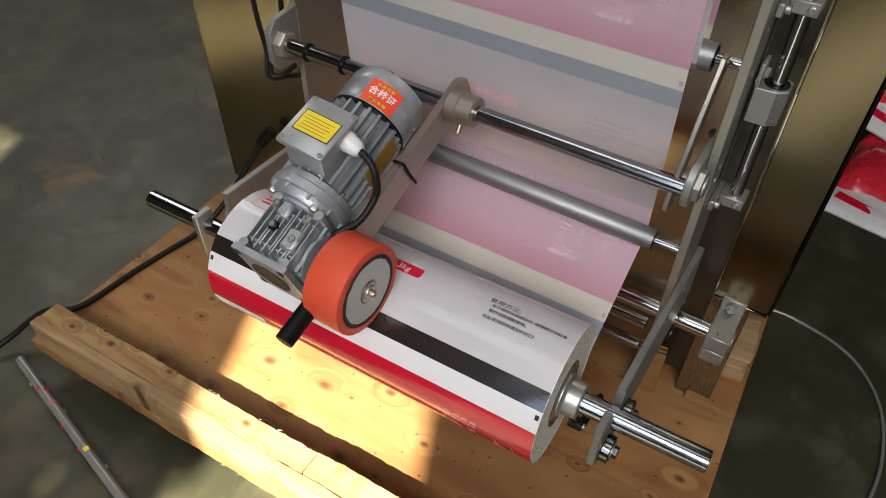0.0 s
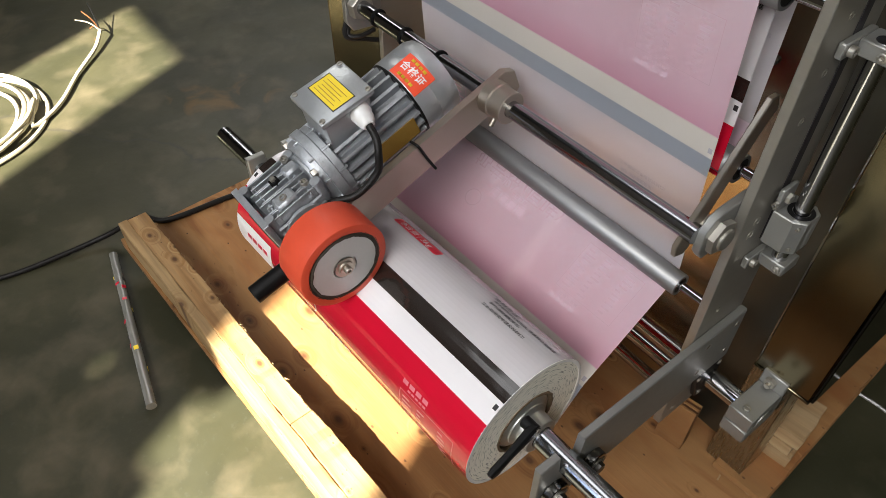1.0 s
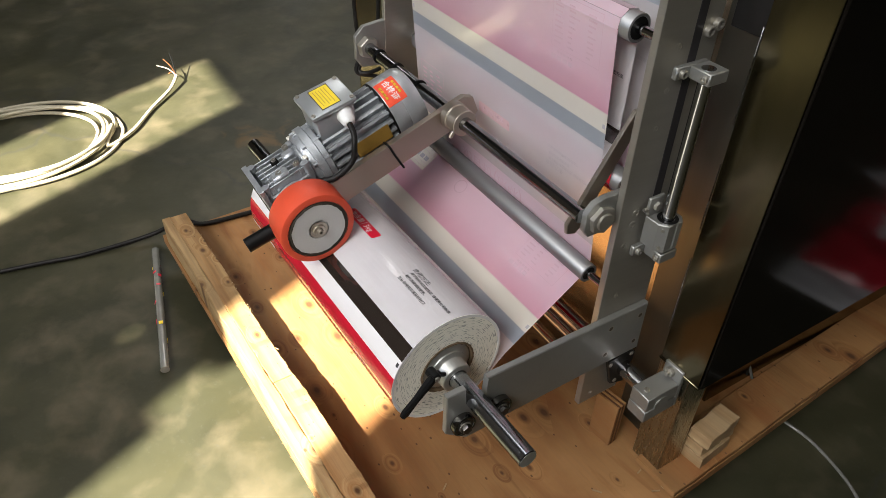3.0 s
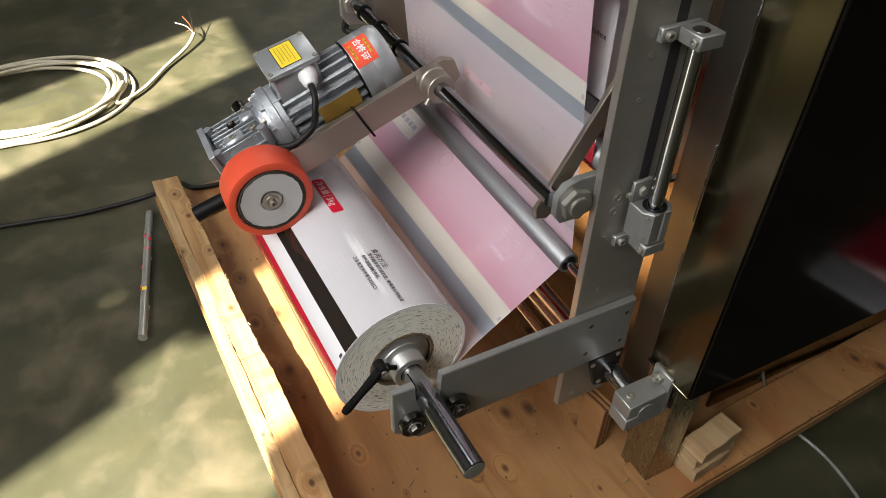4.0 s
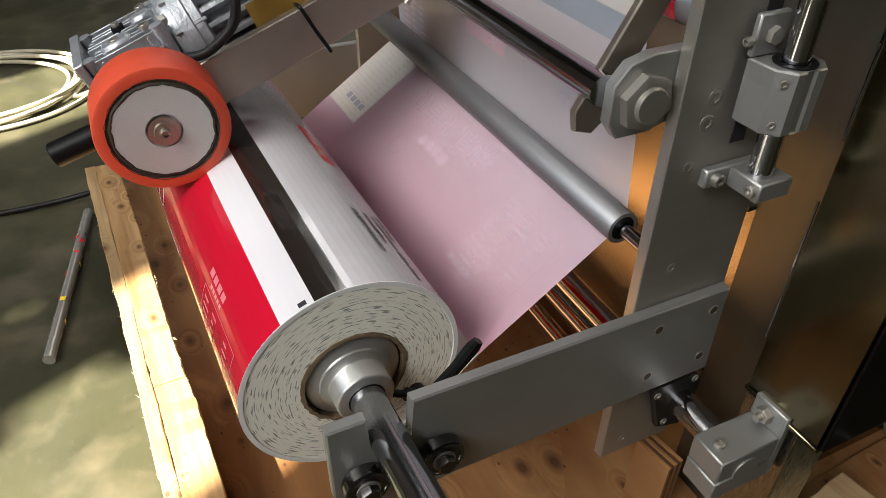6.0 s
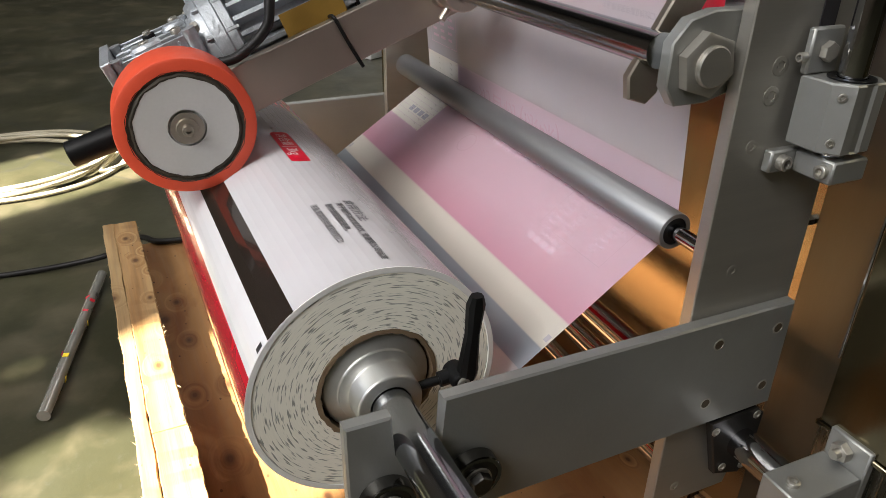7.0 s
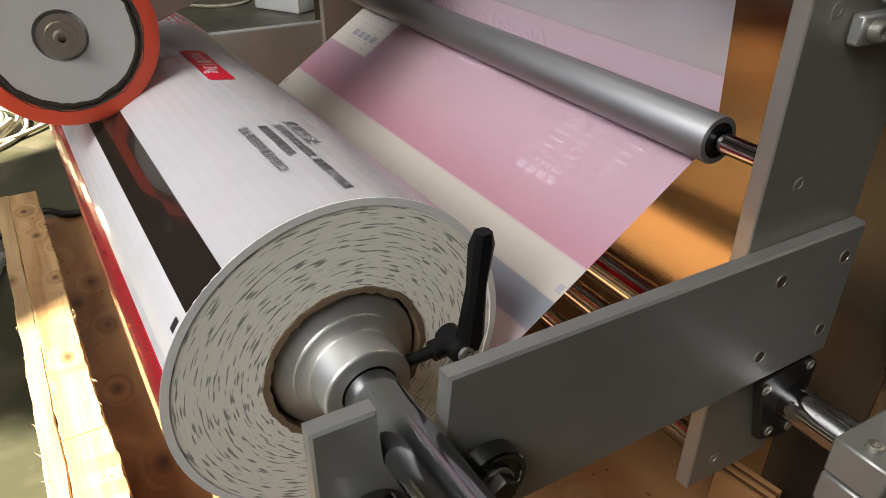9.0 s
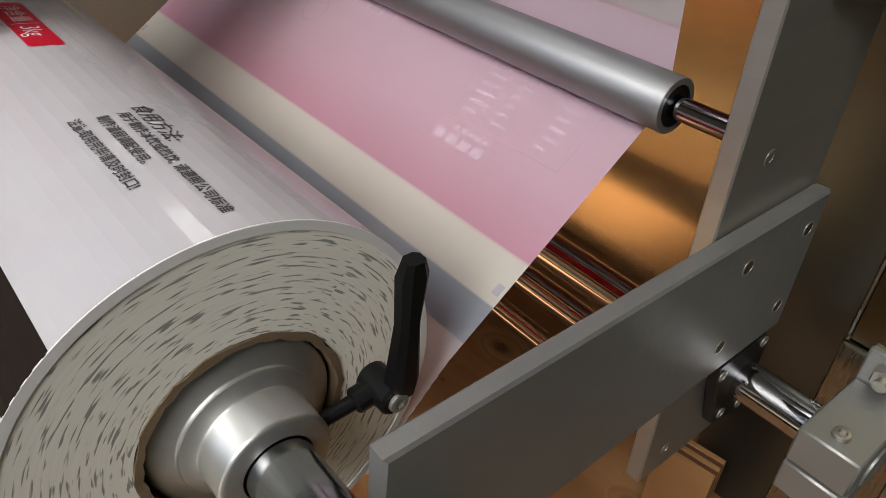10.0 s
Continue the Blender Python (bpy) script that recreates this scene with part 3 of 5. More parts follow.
for k, (x, y, rz, n) in enumerate(((0.065, 0.221, 40, 0.012), (0.073, 0.302, 95, 0.008), (0.115, 0.314, 15, 0.009), (0.019, 0.111, 60, 0.007), (-0.062, 0.021, 120, 0.01), (0.112, 0.3, 70, 0.011))):
    chip = rough_board((-n * 0.6, -0.0011, 0), (n * 0.6, 0.0011, 0.001), 0, 80 + k)
    solo("wood_chip", chip, PALE_PINE, "small pale wood splinter lying on the plywood deck", "wood chip", pose(x, y, DECK + 0.0008, 0, 0, rz), group="wood chips")

# ---- machine frame ----
machine = thing("packaging_machine", "stainless packaging machine frame with aluminium film guides on a pallet", "machine")
PLATE_X = (-0.0115, -0.0015)
side = part("side_plate", prism([(0.213, 0.19), (0.285, 0.19), (0.301, 0.25), (0.301, 1.4), (0.213, 1.4)], *PLATE_X, 0.0008), STEEL, machine, "tall brushed steel side plate")
# darkness of the open slot laid on the plate as a black strip
slot = part("slot", box((-0.0012, 0.262, 0.495), (-0.0006, 0.274, 0.9)), INK, side, "flat black strip for the open guide slot")
for y, z in ((0.233, 0.207), (0.24, 0.398), (0.232, 0.484), (0.246, 0.737), (0.24, 0.645), (0.243, 0.69)):
    part("screw", cap_screw(0.0042, 0.0012), STEEL, side, "", pose(-0.0023, y, z))
for y, z in ((0.24, 0.531), (0.238, 0.514)):
    part("screw", cap_screw(0.0058, 0.002), STEEL, side, "", pose(-0.0028, y, z))

for y, z in ((0.283, 0.7475), (0.2945, 0.753)):
    part("screw", cap_screw(0.0062, 0.006), STEEL, side, "bright socket screw", pose(-0.0015, y, z))

# arm that carries the roll's shaft, with an open notch for it
ARM = [(0.031, 0.3665), (0.297, 0.3665), (0.2985, 0.2775), (0.065, 0.2755), (0.028, 0.268), (0.003, 0.268), (-0.027, 0.295), (-0.027, 0.364), (0.0, 0.364), (0.0, 0.336), (0.006, 0.322), (0.016, 0.318), (0.026, 0.322), (0.031, 0.333)]


def bearing(parent, y, z, x=0.0075):
    b = part("bearing", lathe([(0.0062, 0.0), (0.0155, 0.0), (0.0162, 0.0008), (0.0162, 0.0092), (0.0155, 0.01), (0.0132, 0.01), (0.0126, 0.0088)], 36, None, ALONG_X), BEARING, parent, "steel ball bearing", pose(x, y, z))
    part("shield", lathe([(0.0128, 0.009), (0.0092, 0.009), (0.009, 0.0098), (0.0062, 0.0098)], 32, None, ALONG_X), DARK_STEEL, b, "dark bearing shield")
    part("bolt", hex_nut(0.0072, 0.0055), DARK_STEEL, b, "", pose(0.0112, 0, 0))
    part("washer", lathe([(0.003, 0), (0.0085, 0), (0.0085, 0.0014), (0.003, 0.0014), (0.003, 0)], 24, None, ALONG_X), STEEL, b, "", pose(0.0098, 0, 0))


def support_arm(x0, x1, mirrored):
    arm = part("support_arm", prism(ARM, x0, x1, 0.0013), ALU, machine, "thick aluminium arm with a notch for the shaft")
    face = x0 if mirrored else x1
    if not mirrored:
        for y, z in ((0.233, 0.3475), (0.286, 0.3475), (0.286, 0.297), (0.233, 0.297)):
            hole = part("bolt_hole", lathe([(0.0047, 0.0), (0.0047, 0.0003), (0.0037, 0.0003), (0.0035, -0.0005)], 20, None, ALONG_X), STEEL, arm, "bright countersunk rim", pose(face, y, z))
            part("socket", lathe([(0.0036, 0.00012), (0, 0.00012)], 16, None, ALONG_X), HOLE_SHADE, hole)
    dx = -0.017 if mirrored else 0
    bearing(arm, -0.006, 0.3085, face + 0.0006 + dx * 0.5)
    bearing(arm, 0.049, 0.3085, face + 0.0006 + dx * 0.5)
    return arm


support_arm(-0.001, 0.0085, False)
support_arm(-0.598, -0.588, True)
part("side_plate", prism([(0.205, 0.19), (0.285, 0.19), (0.301, 0.25), (0.301, 1.4), (0.205, 1.4)], -0.5865, -0.5765, 0.0008), STEEL, machine, "tall brushed steel side plate")

# cross shaft, its flange and its clamp
part("cross_shaft", rod((-0.565, 0.281, 0.243), (0.083, 0.281, 0.243), 0.0125, 28), CHROME, machine, "polished cross shaft")
flange = part("flange", prism([(0.246, 0.272), (0.29, 0.274), (0.299, 0.266), (0.297, 0.222), (0.288, 0.208), (0.262, 0.216)], 0.0002, 0.0072, 0.001), BLACKENED, machine, "dark blackened flange")
for y, z in ((0.252, 0.263), (0.291, 0.267), (0.289, 0.217), (0.268, 0.222)):
    part("screw", cap_screw(0.0036, 0.001), STEEL, flange, "", pose(0.0074, y, z))
clamp = part("clamp_block", box((0.052, 0.252, 0.216), (0.084, 0.31, 0.2375), 0.0012), ALU, machine, "split aluminium clamp block")
part("upper_half", box((0.052, 0.252, 0.2395), (0.084, 0.31, 0.264), 0.0012), ALU, clamp)
part("foot", box((0.052, 0.31, 0.216), (0.084, 0.3175, 0.286), 0.0012), ALU, clamp)
part("screw", cap_screw(0.0045, 0.003), STEEL, clamp, "", pose(0.068, 0.263, 0.2642, 0, -90, 0))
nut = part("nut", hex_nut(0.0075, 0.006), STEEL, clamp, "", pose(0.066, 0.3095, 0.275, 0, 0, -90))
part("stud", rod((0, 0, 0), (0.011, 0, 0), 0.0035, 12), STEEL, nut)
part("shaft_end", rod((0.084, 0.281, 0.243), (0.0852, 0.281, 0.243), 0.0128, 28), ALU, clamp)

# lower tie rods and bronze-looking sheet behind
for y, z, r in ((0.297, 0.137, 0.009), (0.313, 0.115, 0.006), (0.305, 0.178, 0.011)):
    part("tie_rod", rod((-0.585, y, z), (-0.034, y, z), r, 20), CHROME, machine)
back = part("back_panel", box((-0.69, 0.349, 0.06), (-0.03, 0.352, 1.5)), SHEET, machine, "stainless back panel with brown reflection tinted in")
for x, z in ((-0.036, 0.4), (-0.036, 0.445), (-0.036, 0.5), (-0.09, 0.62)):
    part("screw", hex_nut(0.0042, 0.006), DARK_STEEL, back, "", pose(x, 0.3492, z, 0, 0, -90))

part("black_plate", box((-0.022, 0.346, 0.734), (0.022, 0.3485, 0.8), 0.0006), BLACKENED, machine, "small square black plate")
part("inner_panel", box((-0.0298, 0.349, 0.06), (0.0357, 0.352, 1.5)), DARKENED, machine, "stainless inner panel darkened for its dark reflections")

# right cabinet: leg, cover and side
leg = part("leg", box((0.036, 0.322, DECK + 0.0005), (0.09, 0.37, 1.5), 0.001), LEG_SHEET, machine, "folded stainless leg")
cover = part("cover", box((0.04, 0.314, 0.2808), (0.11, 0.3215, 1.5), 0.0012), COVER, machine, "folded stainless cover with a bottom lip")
# chrome strips added to draw the bright seam line between leg and cover
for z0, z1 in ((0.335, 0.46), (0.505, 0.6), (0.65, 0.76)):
    part("seam_line_strip", box((0.0388, 0.3126, z0), (0.0405, 0.3138, z1), 0.0003), CHROME, cover, "chrome strip for the bright seam line")
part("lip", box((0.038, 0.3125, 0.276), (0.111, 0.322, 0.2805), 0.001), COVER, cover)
part("cabinet_side", box((0.1105, 0.3142, 0.281), (0.1145, 1.3, 1.6), 0.001), ACRYLIC, machine, "tall glossy dark cabinet side panel")
part("cabinet_bottom", box((0.0, 0.43, 0.281), (0.11, 1.3, 0.285)), SHEET, machine)
part("cabinet_base", box((0.022, 0.5, DECK + 0.001), (0.028, 1.3, 0.2805), 0.001), COVER, machine, "lower cabinet panel in darkened stainless")
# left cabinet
part("cabinet_front", box((-0.955, 0.33, DECK + 0.004), (-0.69, 0.334, 1.5), 0.001), SHEET, machine, "stainless cabinet front with bronze reflection tinted in")
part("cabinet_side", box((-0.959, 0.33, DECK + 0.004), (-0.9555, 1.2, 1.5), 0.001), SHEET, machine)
part("post", box((-0.64, 0.302, DECK + 0.001), (-0.59, 0.348, 1.5), 0.001), STEEL, machine, "grey steel post")

# linear guide
GX, GY = 0.021, 0.271
part("guide_rod", rod((GX, GY, 0.467), (GX, GY, 0.718), 0.0078, 28), CHROME, machine, "polished vertical guide rod")


def guide_clamp(z):
    c = part("guide_clamp", box((-0.0009, 0.242, z - 0.007), (0.006, 0.289, z + 0.007), 0.0012), ALU, machine, "small aluminium rod clamp")
    part("jaw", box((0.0062, 0.26, z - 0.007), (0.034, 0.288, z + 0.007), 0.0012), ALU, c)
    part("screw", cap_screw(0.0048, 0.005), STEEL, c, "", pose(0.0062, 0.25, z))
    part("screw", cap_screw(0.0042, 0.003), STEEL, c, "", pose(0.0275, 0.2598, z, 0, 0, -90))


guide_clamp(0.475)
guide_clamp(0.7105)
def slider_block():
    """A linear bearing block: an upright extrusion with chamfered corners and a shallow groove in its outer face."""
    plan = [(0.004, -0.019), (0.025, -0.019), (0.035, -0.011), (0.035, -0.004), (0.0335, -0.0025), (0.0335, 0.0025), (0.035, 0.004), (0.035, 0.011), (0.026, 0.019), (0.004, 0.019)]
    bm = bmesh.new()
    low, high = ([bm.verts.new((x, y, z)) for x, y in plan] for z in (0.0, 0.04))
    ends = [bm.faces.new(low), bm.faces.new(high[::-1])]
    for k in range(len(plan)):
        n = (k + 1) % len(plan)
        bm.faces.new((low[k], high[k], high[n], low[n]))
    bmesh.ops.bevel(bm, geom=list({e for f in ends for e in f.edges}), offset=0.001, segments=1, affect="EDGES")
    return bm


slider = part("slider", slider_block(), ALU, machine, "aluminium linear bearing block", smooth=30)
part("bushing", lathe([(0.0085, 0), (0.0128, 0), (0.0128, 0.0008), (0.0085, 0.0008), (0.0085, 0)], 28, None, pose(GX, 0, 0.0402)), BLACK_PLASTIC, slider, "black bushing ring")
part("bracket", box((0.002, -0.02, 0.0404), (0.007, 0.004, 0.066), 0.0012), ALU, slider)
part("screw", hex_nut(0.0058, 0.004), STEEL, slider, "", pose(0.0072, -0.008, 0.053))
part("screw", cap_screw(0.0028, 0.005), STEEL, slider, "", pose(0.0045, -0.0202, 0.05, 0, 0, -90))
for y, z in ((-0.0155, 0.007), (-0.0155, 0.033), (0.0155, 0.007), (0.0155, 0.033)):
    part("screw", cap_screw(0.0025, 0.0012), STEEL, slider, "", pose(0.0302, y, z, 0, 0, -38 if y < 0 else 42))

# upper rod with nut, lug and notched bar
part("pivot_rod", rod((-0.575, 0.1695, 0.541), (-0.02, 0.1695, 0.541), 0.0098, 28), SATIN, machine, "polished pivot rod")
lug = part("lug", prism([(0.196, 0.562), (0.24, 0.562), (0.24, 0.522), (0.2, 0.511), (0.178, 0.511), (0.17, 0.522), (0.17, 0.546), (0.18, 0.558)], -0.0212, -0.0122, 0.001), ALU, machine, "chamfered aluminium lug")
part("pivot_nut", hex_nut(0.0185, 0.0075, 0.0118), STEEL, lug, "large steel nut", pose(-0.012, 0.1925, 0.534, 12))
part("pivot_end", rod((-0.03, 0.1925, 0.534), (-0.0015, 0.1925, 0.534), 0.0116, 28, chamfer=0.001), STEEL, lug)
part("stop_bar", prism([(0.158, 0.513), (0.171, 0.509), (0.178, 0.515), (0.178, 0.524), (0.238, 0.63), (0.25, 0.64), (0.243, 0.656), (0.232, 0.656), (0.156, 0.526)], -0.0335, -0.0275, 0.001), BAR, machine, "notched flat steel bar")
part("pivot_nut", hex_nut(0.0185, 0.013), STEEL, machine, "large steel nut", pose(-0.5765, 0.1695, 0.541, 10))
part("left_lug", prism([(0.208, 0.58), (0.208, 0.5), (0.16, 0.505), (0.15, 0.52), (0.15, 0.56), (0.165, 0.575)], -0.586, -0.577, 0.001), ALU, machine)
for k, x in enumerate((-0.53, -0.47, -0.40)):
    part("cable_tie", lathe([(0.0098, 0), (0.0122, 0), (0.0122, 0.003), (0.0098, 0.003), (0.0098, 0)], 20, None, pose(x, 0.1695, 0.541) @ ALONG_X), BLACK_PLASTIC, machine)

# rollers
AC, AR = (0.2265, 0.4095), 0.0135
BC, BR = (0.229, 0.745), 0.016
CY, CZ, CR = 0.262, 0.54, 0.0155


def roller(name, y, z, r, label, x0=-0.56, x1=-0.044):
    ob = part(name, lathe([(r - 0.0035, 0), (r - 0.0005, 0), (r, 0.0006), (r, x1 - x0 - 0.0006), (r - 0.0005, x1 - x0), (r - 0.0035, x1 - x0)], 40, None, ALONG_X), ROLLER, machine, label, pose(x0, y, z))
    part("end_cap", rod((x1 - x0 - 0.003, 0, 0), (x1 - x0 - 0.0008, 0, 0), r - 0.0036, 24), BLACK_PLASTIC, ob)
    part("axle", rod((-0.018, 0, 0), (x1 - x0 + 0.0345, 0, 0), 0.0055, 16), CHROME, ob)
    return ob


roller("guide_roller", *AC, AR, "grey anodised guide roller")
roller("top_roller", *BC, BR, "steel guide roller")
dancer = roller("dancer_roller", CY, CZ, CR, "steel dancer roller")

# ---- film roll ----
AXIS = pose(-0.052, 0.012, 0.338, 0, 0, 2.2)
FILM_W = 0.455
film_roll = thing("film_roll", "glossy roll of printed packaging film clamped on a steel shaft", "film roll", AXIS)
part("winding", lathe([(0.0405, -FILM_W), (ROLL_R - 0.0009, -FILM_W), (ROLL_R - 0.0009, -0.0002), (0.0405, -0.0002)], 96, None, ALONG_X), SIDE, film_roll, "cream wound film edges with grey marks")
part("film_edge", lathe([(ROLL_R - 0.0042, -0.0003), (ROLL_R - 0.0038, 0.0003), (ROLL_R - 0.0002, 0.0003), (ROLL_R - 0.0002, -0.0004)], 96, None, ALONG_X), FILM_EDGE, film_roll, "white outer film edge")
core_part = part("cardboard_core", lathe([(0.0405, -FILM_W + 0.001), (0.0404, 0.0004), (0.0375, 0.0006), (0.0375, -0.012)], 64, None, ALONG_X), CARD, film_roll, "brown cardboard core")
worn = random.Random(12)
for v in core_part.data.vertices:
    if v.co.x > -0.02:
        v.co.y, v.co.z = v.co.y * (k := worn.uniform(0.985, 1.025)), v.co.z * k
hub = part("hub", lathe([(0.013, -0.01), (0.0362, -0.01), (0.0362, -0.004), (0.0354, -0.0028), (0.0345, -0.0024), (0.0276, 0.0006), (0.027, 0.0012), (0.0268, 0.0026), (0.0262, 0.003), (0.0222, 0.0056), (0.0216, 0.0066), (0.0214, 0.0205), (0.0208, 0.0218), (0.0196, 0.0224), (0.0135, 0.0224)], 64, None, ALONG_X), TURNED, film_roll, "turned aluminium clamping hub")
part("hub", lathe([(0.013, -FILM_W - 0.03), (0.0225, -FILM_W - 0.03), (0.0235, -FILM_W - 0.01), (0.0362, -FILM_W), (0.0372, -FILM_W + 0.01)], 64, None, ALONG_X), ALU, film_roll)
part("shaft", rod((-0.65, 0, 0), (0.163, 0, 0), 0.0128, 40, chamfer=0.001), SATIN, film_roll, "polished steel shaft")
# paler metal disc added so that the shaft's end looks lit
part("lit_shaft_face", lathe([(0.0116, 0.0), (0.0116, 0.0003), (0, 0.0003)], 40, None, pose(0.163, 0, 0) @ ALONG_X), TURNED, film_roll, "paler disc for the lit end of the shaft")


def on_face(deg, r, x):
    return Vector((x, r * math.cos(radians(deg)), r * math.sin(radians(deg))))


def lever_shape():
    bm = rod(on_face(142, 0.018, 0.016), on_face(142, 0.034, 0.018), 0.0031, 12)
    rod(on_face(142, 0.034, 0.018), on_face(142, 0.046, 0.019), 0.0052, 12, bm, chamfer=0.0008)
    rod(on_face(142, 0.046, 0.012), on_face(142, 0.046, 0.029), 0.0068, 16, bm, chamfer=0.001)
    a, b = on_face(142, 0.05, 0.026), on_face(186, 0.087, 0.03)
    w = (b - a).normalized()
    s = w.cross(Vector((1, 0, 0))).normalized()
    up = w.cross(s)
    rings = []
    for k, (wd, th) in ((0, (0.005, 0.0045)), (0.1, (0.0062, 0.005)), (0.55, (0.0042, 0.004)), (0.9, (0.0056, 0.0042)), (1, (0.0038, 0.0032))):
        c = a.lerp(b, k)
        rings.append([bm.verts.new(c + s * wd * i + up * th * j) for i, j in ((1, 0.5), (0.5, 1), (-0.5, 1), (-1, 0.5), (-1, -0.5), (-0.5, -1), (0.5, -1), (1, -0.5))])
    for p, q in zip(rings, rings[1:]):
        for i in range(8):
            bm.faces.new([p[i], p[(i + 1) % 8], q[(i + 1) % 8], q[i]])
    bm.faces.new(rings[0][::-1])
    bm.faces.new(rings[-1])
    return bm


lever = part("clamp_lever", lever_shape(), BLACK_PLASTIC, film_roll, "black clamping lever", smooth=30)
part("screw", cap_screw(0.004, 0.002), STEEL, lever, "", Matrix.Translation(on_face(142, 0.046, 0.0292)))

# ---- drive unit: motor, worm gear and friction wheel on a swinging bar ----
UNIT = pose(0, 0.07, 0.505, 20.5)
unit = thing("drive_unit", "silver gear motor with an orange friction wheel on a steel bar", "gear motor", UNIT)
bar = part("swing_bar", prism([(-0.142, 0.012), (0.132, 0.012), (0.145, 0.002), (0.146, -0.024), (0.14, -0.028), (-0.142, -0.03)], -0.3155, -0.3055, 0.0008), BAR, unit, "flat steel swing bar")
collar = part("collar", lathe([(0.0101, 0), (0.0195, 0), (0.0205, 0.001), (0.0205, 0.014), (0.019, 0.0155), (0.019, 0.034), (0.018, 0.035), (0.0101, 0.035)], 40, None, pose(-0.3053, 0.1056, -0.0014) @ ALONG_X), BAR, unit, "turned steel collar")
part("pin", rod((-0.288, 0.095, -0.014), (-0.288, 0.084, -0.022), 0.0032, 12), BAR, collar)

# motor axis along the bar
MX, MV = -0.3735, 0.014
ALONG_U = pose(MX, 0, MV, -90)


def finned_body():
    bm = bmesh.new()
    n = 22
    ring = []
    for i in range(n):
        a = 2 * math.pi * i / n
        for r, d in ((0.0345, -0.24), (0.0475, -0.13), (0.0475, 0.13), (0.0345, 0.24)):
            b = a + d * 2 * math.pi / n
            ring.append((r * math.cos(b), r * math.sin(b)))
    lo = [bm.verts.new((MX + x, -0.072, MV + z)) for x, z in ring]
    hi = [bm.verts.new((MX + x, 0.034, MV + z)) for x, z in ring]
    for i in range(len(ring)):
        j = (i + 1) % len(ring)
        bm.faces.new([lo[i], hi[i], hi[j], lo[j]])
    bm.faces.new(lo)
    bm.faces.new(hi[::-1])
    return bm


motor = part("motor_body", finned_body(), CAST, unit, "ribbed cast motor body", smooth=30)
part("fan_cover", lathe([(0.044, 0.03), (0.0485, 0.031), (0.049, 0.033), (0.049, 0.052), (0.0483, 0.053), (0.049, 0.054), (0.0485, 0.073), (0.045, 0.081), (0.02, 0.0825), (0, 0.0825)], 48, None, ALONG_U), MOTOR_GREY, motor, "smooth grey fan cover")
part("seal_ring", lathe([(0.04, 0.0285), (0.0487, 0.0285), (0.0487, 0.0312), (0.04, 0.0312), (0.04, 0.0285)], 48, None, ALONG_U), BLACK_PLASTIC, motor, "black seal between body and fan cover")
part("front_flange", lathe([(0.03, -0.104), (0.041, -0.104), (0.044, -0.1), (0.044, -0.094), (0.0495, -0.0935), (0.0495, -0.083), (0.047, -0.0815), (0.047, -0.074), (0.043, -0.072)], 48, None, ALONG_U), CAST, motor, "turned motor flange")
for i in range(10):
    a = 2 * math.pi * (i + 0.3) / 10
    part("flange_rib", box((0.036, -0.1, -0.0016), (0.0475, -0.07, 0.0016), 0.0006), CAST, motor, "", pose(MX, 0, MV) @ Matrix.Rotation(a, 4, "Y"))
BOX_AT = pose(-0.367, -0.037, 0.0905, -6, 9, 0)
part("terminal_box", box((-0.0255, -0.03, -0.05), (0.0255, 0.03, -0.0045), 0.005, seg=2), MOTOR_GREY, motor, "grey cast terminal box", BOX_AT)
lid = part("lid", box((-0.0295, -0.0345, -0.004), (0.0295, 0.0345, 0.004), 0.003, seg=2), MOTOR_GREY, unit, "grey lid with corner screws", BOX_AT)
for x in (-0.0245, 0.0245):
    for y in (-0.0295, 0.0295):
        part("screw", cap_screw(0.003, 0.0015), STEEL, lid, "", pose(x, y, 0.0041, 0, -90, 0))
label = part("warning_label", box((-0.0215, -0.0135, 0.0041), (0.0215, 0.0135, 0.0046)), YELLOW, lid, "yellow warning label")


def bars(rows, m, thick=0.0003):
    """Short lines of unreadable small print: boxes in (x, y) on a surface."""
    bm = bmesh.new()
    for x0, y0, x1, y1 in rows:
        box((x0, y0, 0), (x1, y1, thick), bm=bm)
    bmesh.ops.transform(bm, matrix=m, verts=bm.verts)
    return bm


part("print", bars([(-0.018 + 0.0012 * (i % 3), -0.0095 + i * 0.0042, 0.017 - 0.004 * (i % 2), -0.0088 + i * 0.0042) for i in range(5)], pose(0, 0, 0.0047)), BRASS, label)
part("label_edge", bars([(-0.0225, -0.0145, -0.0215, 0.0145), (0.0215, -0.0145, 0.0225, 0.0145), (-0.0215, -0.0145, 0.0215, -0.0135), (-0.0215, 0.0135, 0.0215, 0.0145)], pose(0, 0, 0.0042), 0.0005), INK, label)
gland = part("cable_gland", lathe([(0, 0), (0.012, 0), (0.012, 0.008), (0.0105, 0.01), (0.0105, 0.014), (0.009, 0.02), (0.006, 0.024), (0, 0.024)], 12, None, pose(-0.3465, -0.026, 0.07, 0, 12, -10) @ ALONG_X), NYLON, unit, "white nylon cable gland")
part("motor_cable", tube([(-0.325, -0.03, 0.066), (-0.311, -0.034, 0.058), (-0.302, -0.042, 0.048), (-0.299, -0.055, 0.03), (-0.305, -0.085, 0.018), (-0.322, -0.112, 0.016), (-0.33, -0.125, -0.01)], 0.0042, 10), CABLE, unit, "black motor cable")
nameplate = part("nameplate", box((-0.0005, -0.028, -0.011), (0.0005, 0.028, 0.011)), BRASS, motor, "ochre rating plate", pose(MX, -0.01, MV) @ Matrix.Rotation(radians(-5), 4, "Y") @ pose(0.0483, 0, 0))
